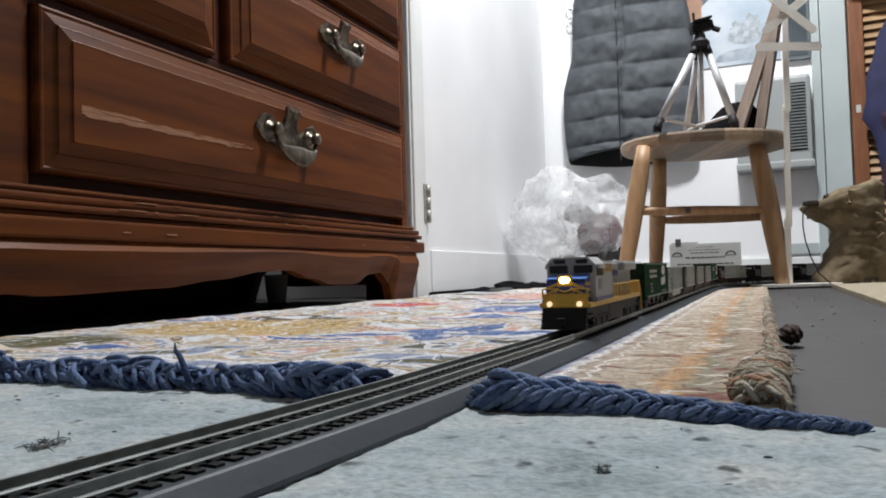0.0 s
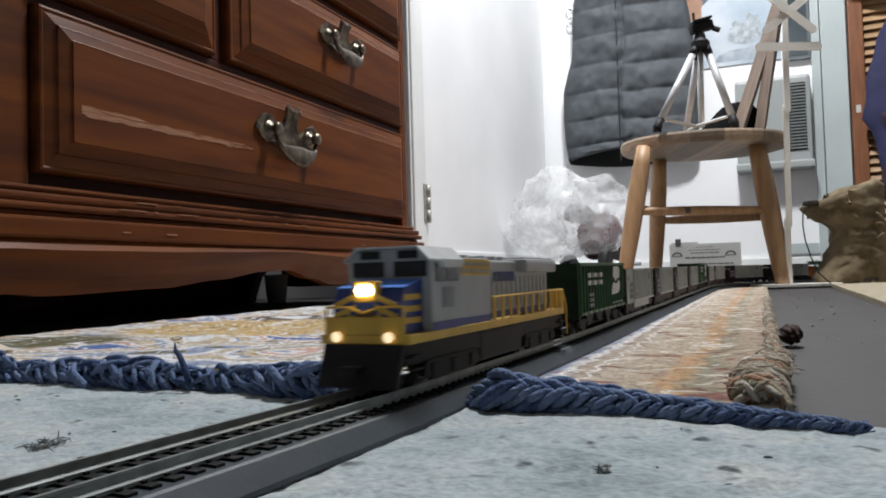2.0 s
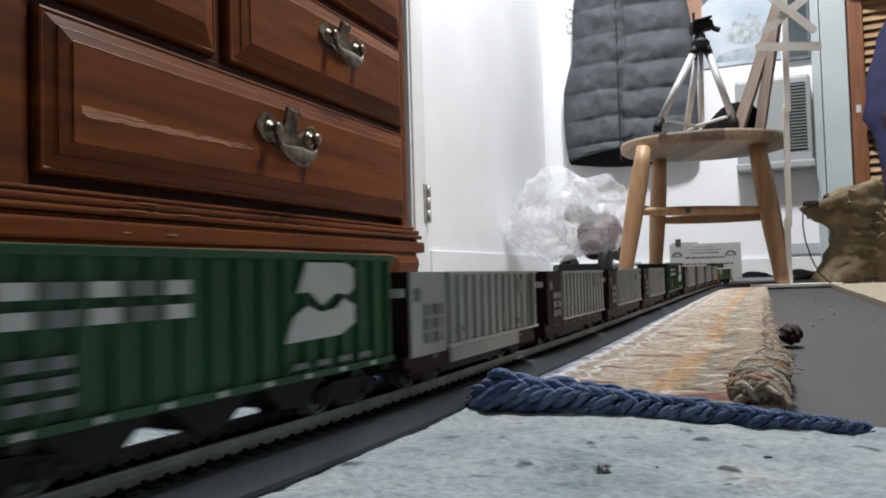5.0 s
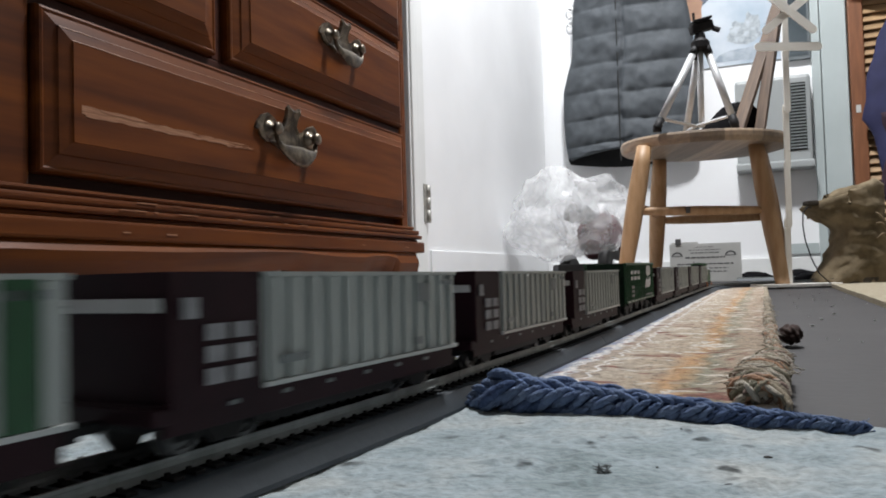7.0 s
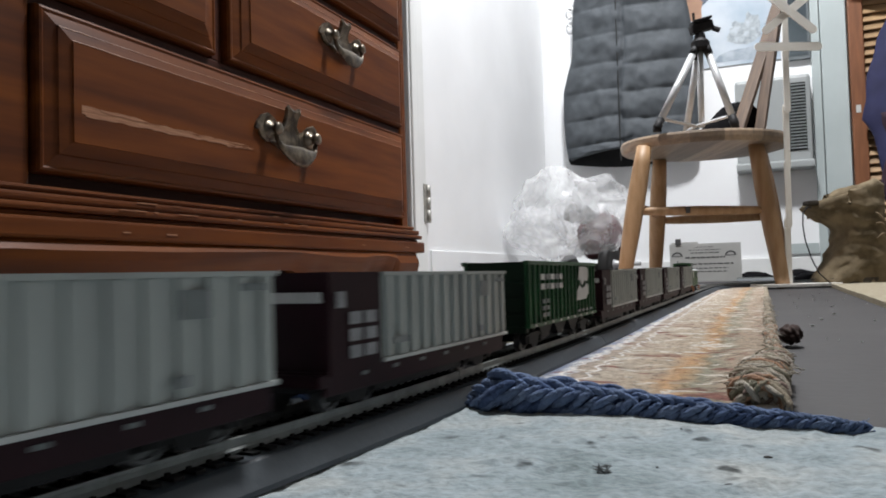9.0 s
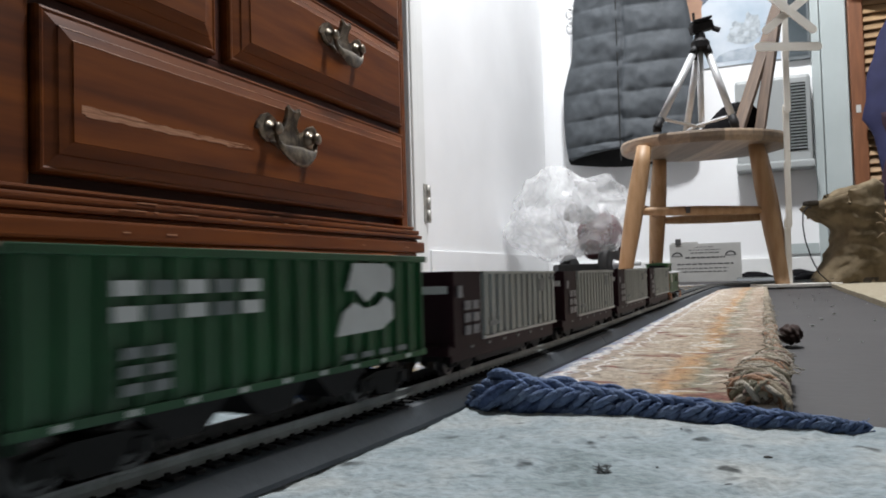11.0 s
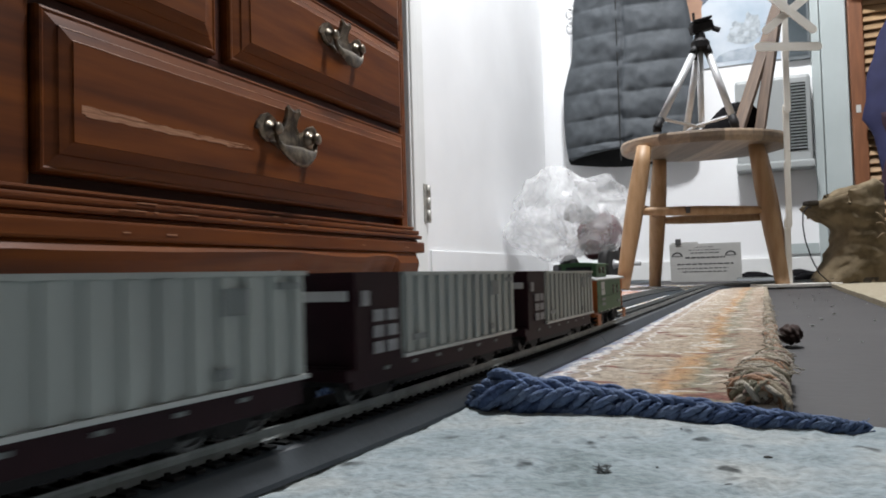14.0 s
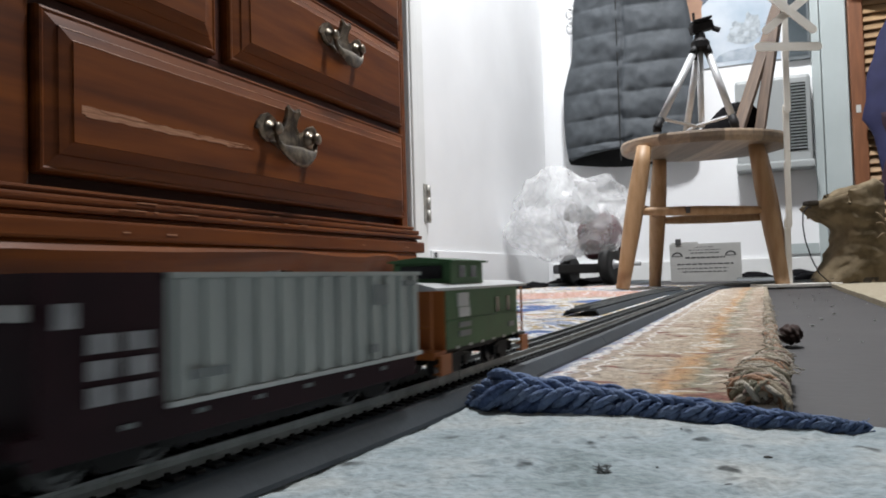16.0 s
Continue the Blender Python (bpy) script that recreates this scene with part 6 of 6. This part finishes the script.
def build_bag():
    clear = bpy.data.materials.new("clear_plastic")
    clear.use_nodes = True
    nt = clear.node_tree
    b = nt.nodes["Principled BSDF"]
    b.inputs["Base Color"].default_value = (0.93, 0.94, 0.95, 1)
    b.inputs["Roughness"].default_value = 0.13
    tr = nt.nodes.new("ShaderNodeBsdfTransparent")
    tl = nt.nodes.new("ShaderNodeBsdfTranslucent")
    tl.inputs[0].default_value = (0.95, 0.95, 0.96, 1)
    tc = nt.nodes.new("ShaderNodeTexCoord")
    no = node_new(nt, "ShaderNodeTexNoise", Scale=9.0, Detail=4.0, Distortion=1.2)
    nt.links.new(tc.outputs["Object"], no.inputs["Vector"])
    mr = nt.nodes.new("ShaderNodeMapRange")
    mr.inputs[1].default_value, mr.inputs[2].default_value, mr.inputs[3].default_value, mr.inputs[4].default_value = 0.35, 0.65, 0.55, 0.90
    nt.links.new(no.outputs["Fac"], mr.inputs[0])
    m0 = nt.nodes.new("ShaderNodeMixShader")
    m0.inputs[0].default_value = 0.4
    fold = node_new(nt, "ShaderNodeTexNoise", Scale=7.0, Detail=2.0, Distortion=1.2)
    mpf = nt.nodes.new("ShaderNodeMapping")
    mpf.inputs["Rotation"].default_value, mpf.inputs["Scale"].default_value = (0.4, 0.7, 0.2), (0.6, 1.0, 2.2)
    nt.links.new(tc.outputs["Object"], mpf.inputs["Vector"])
    nt.links.new(mpf.outputs[0], fold.inputs["Vector"])
    bu = nt.nodes.new("ShaderNodeBump")
    bu.inputs["Strength"].default_value, bu.inputs["Distance"].default_value = 1.0, 0.014
    nt.links.new(fold.outputs["Fac"], bu.inputs["Height"])
    nt.links.new(bu.outputs[0], b.inputs["Normal"])
    m1 = nt.nodes.new("ShaderNodeMixShader")
    nt.links.new(b.outputs[0], m0.inputs[1])
    nt.links.new(tl.outputs[0], m0.inputs[2])
    nt.links.new(mr.outputs[0], m1.inputs[0])
    nt.links.new(m0.outputs[0], m1.inputs[1])
    nt.links.new(tr.outputs[0], m1.inputs[2])
    nt.links.new(m1.outputs[0], nt.nodes["Material Output"].inputs[0])
    bg = thing("plastic_bag", Matrix(), "crumpled clear plastic bag draped over a wheeled cart", "plastic bag")

    def crumple(sub, c, r, amp, seed):
        bm = bmesh.new()
        bmesh.ops.create_icosphere(bm, subdivisions=sub, radius=1.0)
        for v in bm.verts:
            p = v.co.copy()
            d = 1 + 0.16 * noise.noise(p * 1.6 + Vector((seed, 0, 0))) - 0.22 * abs(noise.noise(p * 2.4 + Vector((0, seed, 0)))) - 0.05 * abs(noise.noise(p * 6 + Vector((0, 0, seed))))
            v.co = Vector((c[0] + r[0] * p.x * d, c[1] + r[1] * p.y * d, c[2] + r[2] * p.z * d * (0.8 if p.z < 0 else 1)))
            v.co += noise.noise_vector(v.co * 16) * amp
        return bm
    part("film", crumple(5, (0.375, 2.33, 0.225), (0.165, 0.11, 0.170), 0.010, 1.0), clear, bg, smooth=True)
    part("film", crumple(5, (0.475, 2.29, 0.225), (0.135, 0.10, 0.140), 0.010, 5.0), clear, bg, smooth=True)
    part("film", crumple(4, (0.300, 2.34, 0.195), (0.105, 0.07, 0.085), 0.010, 9.0), clear, bg, smooth=True)
    part("contents", crumple(4, (0.505, 2.36, 0.165), (0.085, 0.06, 0.085), 0.004, 3.0), material("plum_fabric_bundle", (0.10, 0.03, 0.035), 0.8, second=(0.06, 0.02, 0.024), scale=20), bg, "dark red bundle inside", smooth=True)
    part("paper", crumple(4, (0.43, 2.28, 0.235), (0.05, 0.04, 0.035), 0.010, 7.0), material("grey_paper", (0.26, 0.26, 0.26), 0.7, second=(0.18, 0.18, 0.18), scale=20), bg, "crumpled grey paper inside", smooth=False)
    ct = thing("wheeled_cart", Matrix(), "low black cart with two rubber wheels under the bag", "cart")
    for x, y, z, r in ((0.519, 2.29, 0.081, 0.064), (0.412, 2.40, 0.065, 0.050)):
        bm = lathe(bmesh.new(), [(r * 0.62, -0.014), (r * 0.9, -0.016), (r, -0.010), (r, 0.010), (r * 0.9, 0.016), (r * 0.62, 0.014)], 32, Matrix.Translation((x, y, z)) @ pose(0, 0, 0, 0, 90, -35))
        wh = part("wheel", bm, RUBBER, ct, smooth=True)
        bm = lathe(bmesh.new(), [(r * 0.60, -0.008), (r * 0.60, 0.008), (r * 0.25, 0.012), (r * 0.18, 0.022), (r * 0.10, 0.055)], 20, Matrix.Translation((x, y, z)) @ pose(0, 0, 0, 0, 90, -35))
        part("hub", bm, ALU, wh, "dull metal hub", smooth=True)
    part("frame", boxm((0.36, 2.30, 0.055), (0.50, 2.42, 0.085), 0.006), RUBBER, ct)
    part("axle", rodm([(0.519, 2.29, 0.081), (0.60, 2.235, 0.081)], 0.007, 10), ALU, ct, smooth=True)


def build_certificate():
    c = thing("certificate", at_room(-0.176, 2.60, 0.0158) @ pose(0, 0, 0, 8, 0, 0), "white printed certificate card standing on the floor", "certificate")
    part("card", boxm((-0.112, -0.001, 0.0), (0.112, 0.001, 0.128)), PAPER, c)

    def bar(x0, x1, z0, z1):
        part("print_bar", boxm((x0, -0.0016, z0), (x1, -0.0011, z1)), INK, c)
    for z, w, h, o in ((0.106, 0.050, 0.002, 0), (0.096, 0.045, 0.003, 0), (0.079, 0.062, 0.005, 0), (0.058, 0.090, 0.004, 0), (0.044, 0.080, 0.0028, -0.008), (0.033, 0.070, 0.0028, -0.004), (0.116, 0.03, 0.0015, 0)):
        n = 9
        rn = random.Random(int(z * 1e4))
        x = -w + o
        while x < w + o:
            l = rn.uniform(0.006, 0.018)
            bar(x, min(x + l, w + o), z, z + h)
            x += l + 0.003
    for x in (-0.088, 0.080):
        bm = bmesh.new()
        out = [(0.017 * math.cos(a), 0.014 * math.sin(a)) for a in [math.pi * q / 12 for q in range(13)]]
        inn = [(0.012 * math.cos(a), 0.009 * math.sin(a)) for a in [math.pi * q / 12 for q in range(12, -1, -1)]]
        ring_mesh(bm, [[(x + p, -0.0016, 0.088 + q) for p, q in out + inn], [(x + p, -0.0011, 0.088 + q) for p, q in out + inn]])
        part("emblem", bm, INK, c)
        bar(x - 0.017, x + 0.017, 0.086, 0.0885)
    part("clip", boxm((-0.092, -0.004, 0.126), (-0.074, 0.003, 0.146), 0.001), INK, c, "small dark clip")
    part("back_card", boxm((-0.105, 0.0015, 0.0), (-0.02, 0.003, 0.134)), PAPER, c)


def build_clutter():
    rn = random.Random(11)
    # dark odds and ends along the foot of the walls
    spots = [(-0.66, 1.95, 0.34, 8, 0.018), (-0.60, 2.30, 0.30, -12, 0.02), (-0.45, 2.55, 0.26, 84, 0.018), (0.02, 2.58, 0.20, 88, 0.022), (0.16, 2.52, 0.16, 80, 0.024), (-0.10, 2.66, 0.24, 92, 0.02)]
    for a, b, L, rz, h in spots:
        t = thing("spare_track", at_room(a, b, floor_z(b) + 0.001, rz), "dusty black length of spare model track by the wall", "model track", "spare track by the wall")
        bm = bmesh.new()
        ring_mesh(bm, [[(u, y, w) for u, w in ((-0.021, 0), (0.021, 0), (0.016, 0.0066), (-0.016, 0.0066))] for y in (-L / 2, L / 2)])
        part("roadbed", bm, ROADBED, t)
        for c in (-0.0089, 0.0089):
            part("rail", boxm((c - 0.001, -L / 2, 0.0066), (c + 0.001, L / 2, 0.0105)), RAIL, t)
    for k, (a, b, s) in enumerate(((-0.66, 2.02, 0.030), (-0.64, 2.16, 0.024), (-0.60, 2.42, 0.034), (-0.52, 2.56, 0.030), (0.10, 2.62, 0.034), (0.14, 2.50, 0.028), (-0.02, 2.64, 0.030), (-0.675, 1.80, 0.020))):
        bm = bmesh.new()
        bmesh.ops.create_icosphere(bm, subdivisions=3, radius=s)
        for v in bm.verts:
            v.co = v.co * (1 + 0.5 * noise.noise(v.co * 40 + Vector((k, 0, 0)))) + noise.noise_vector(v.co * 90) * 0.004
            v.co.x *= 1.8
            v.co.z = max(v.co.z * 0.55 + s * 0.35, 0.0)
        ob = part("crumpled_cloth", bm, BLACKCLOTH, m=at_room(a, b, floor_z(b)), smooth=True)
        tagged(ob, "small crumpled black rag by the wall", "rag", "rags by the wall")
    # crumbs on the grey floor
    bm = bmesh.new()
    for i in range(46):
        a, b = rn.uniform(0.03, 0.14), rn.uniform(0.3, 1.7)
        s = rn.uniform(0.0005, 0.0016)
        box(bm, (a - s, b - s * rn.uniform(0.5, 2), floor_z(b)), (a + s, b + s, floor_z(b) + s))
    tagged(part("crumbs", bm, PAPER, m=ROOM.copy()), "pale crumbs scattered on the grey floor", "crumbs", kind="stuff")
    # dirt on the pale carpet
    dirt = material("dirt", (0.05, 0.05, 0.045), 0.95, second=(0.09, 0.085, 0.08), scale=90)
    bm = bmesh.new()
    for i in range(70):
        a, b = rn.uniform(-0.42, 0.22), rn.uniform(0.02, 0.25)
        if abs(a - TRACK_A) < 0.026:
            continue
        s = rn.uniform(0.0002, 0.0007)
        n0 = len(bm.verts)
        r = bmesh.ops.create_icosphere(bm, subdivisions=1, radius=s, matrix=Matrix.Translation((a, b, carpet_height(a, b) + s * 0.3)) @ Matrix.Diagonal((rn.uniform(0.7, 2.4), rn.uniform(0.7, 2), 0.7, 1)))
    lint = material("grey_lint", (0.10, 0.11, 0.11), 0.95, second=(0.24, 0.25, 0.25), scale=300)
    for a0, b0, n, w in ((-0.203, 0.159, 90, 0.0036), (-0.228, 0.155, 24, 0.0014), (-0.038, 0.182, 14, 0.0009)):
        b2 = bmesh.new()
        for i in range(n):
            a, b = a0 + rn.gauss(0, w), b0 + rn.gauss(0, w * 0.6)
            c = Vector((a, b, carpet_height(a, b) + rn.uniform(0.0, 0.0016)))
            d1 = Vector((rn.gauss(0, 1), rn.gauss(0, 1), rn.gauss(0, 0.5))).normalized() * rn.uniform(0.0006, 0.0022)
            rod(b2, [c - d1, c + Vector((0, 0, rn.uniform(0, 0.0006))), c + d1], [0.0001, 0.00026, 0.0001], 4)
        tagged(part("lint", b2, lint, m=ROOM.copy()), "small grey clump of lint on the pale carpet", "lint", "lint on the carpet")
    tagged(part("dirt_flecks", bm, dirt, m=ROOM.copy()), "dark dirt flecks on the pale carpet", "dirt", kind="stuff")


def build_cup():
    c = thing("paper_cup", at_room(-1.03, 1.40, floor_z(1.4)), "white paper cup standing in the shade under the chest", "cup")
    bm = bmesh.new()
    lathe(bm, [(0.021, 0.0), (0.027, 0.062), (0.0285, 0.063), (0.0285, 0.065), (0.026, 0.064), (0.0205, 0.004)], 24)
    part("cup", bm, PAPER, c, smooth=True)


build_cup()
build_stool()
build_tripod()
build_crossbuck()
build_boards()
build_vest()
build_wall_things()
build_boot()
build_bag()
build_certificate()
build_clutter()


def motions():
    def gone(t):
        steps = [(0.0, 0.0), (5.0, 0.001), (8.0, 0.002), (10.0, 0.005), (12.0, 0.0068), (13.0, 0.0050), (14.5, 0.0018), (15.5, -0.0010), (16.0, -0.0012)]
        for (a, u), (b, v) in zip(steps, steps[1:]):
            if t <= b:
                return SPEED * t + u + (v - u) * (t - a) / (b - a)
        return SPEED * t
    for ob, mid, half, _ in PLACED:
        rows = [(i * 0.25, car_pose(mid - gone(i * 0.25), half)) for i in range(65)]
        walk(ob, rows)


motions()
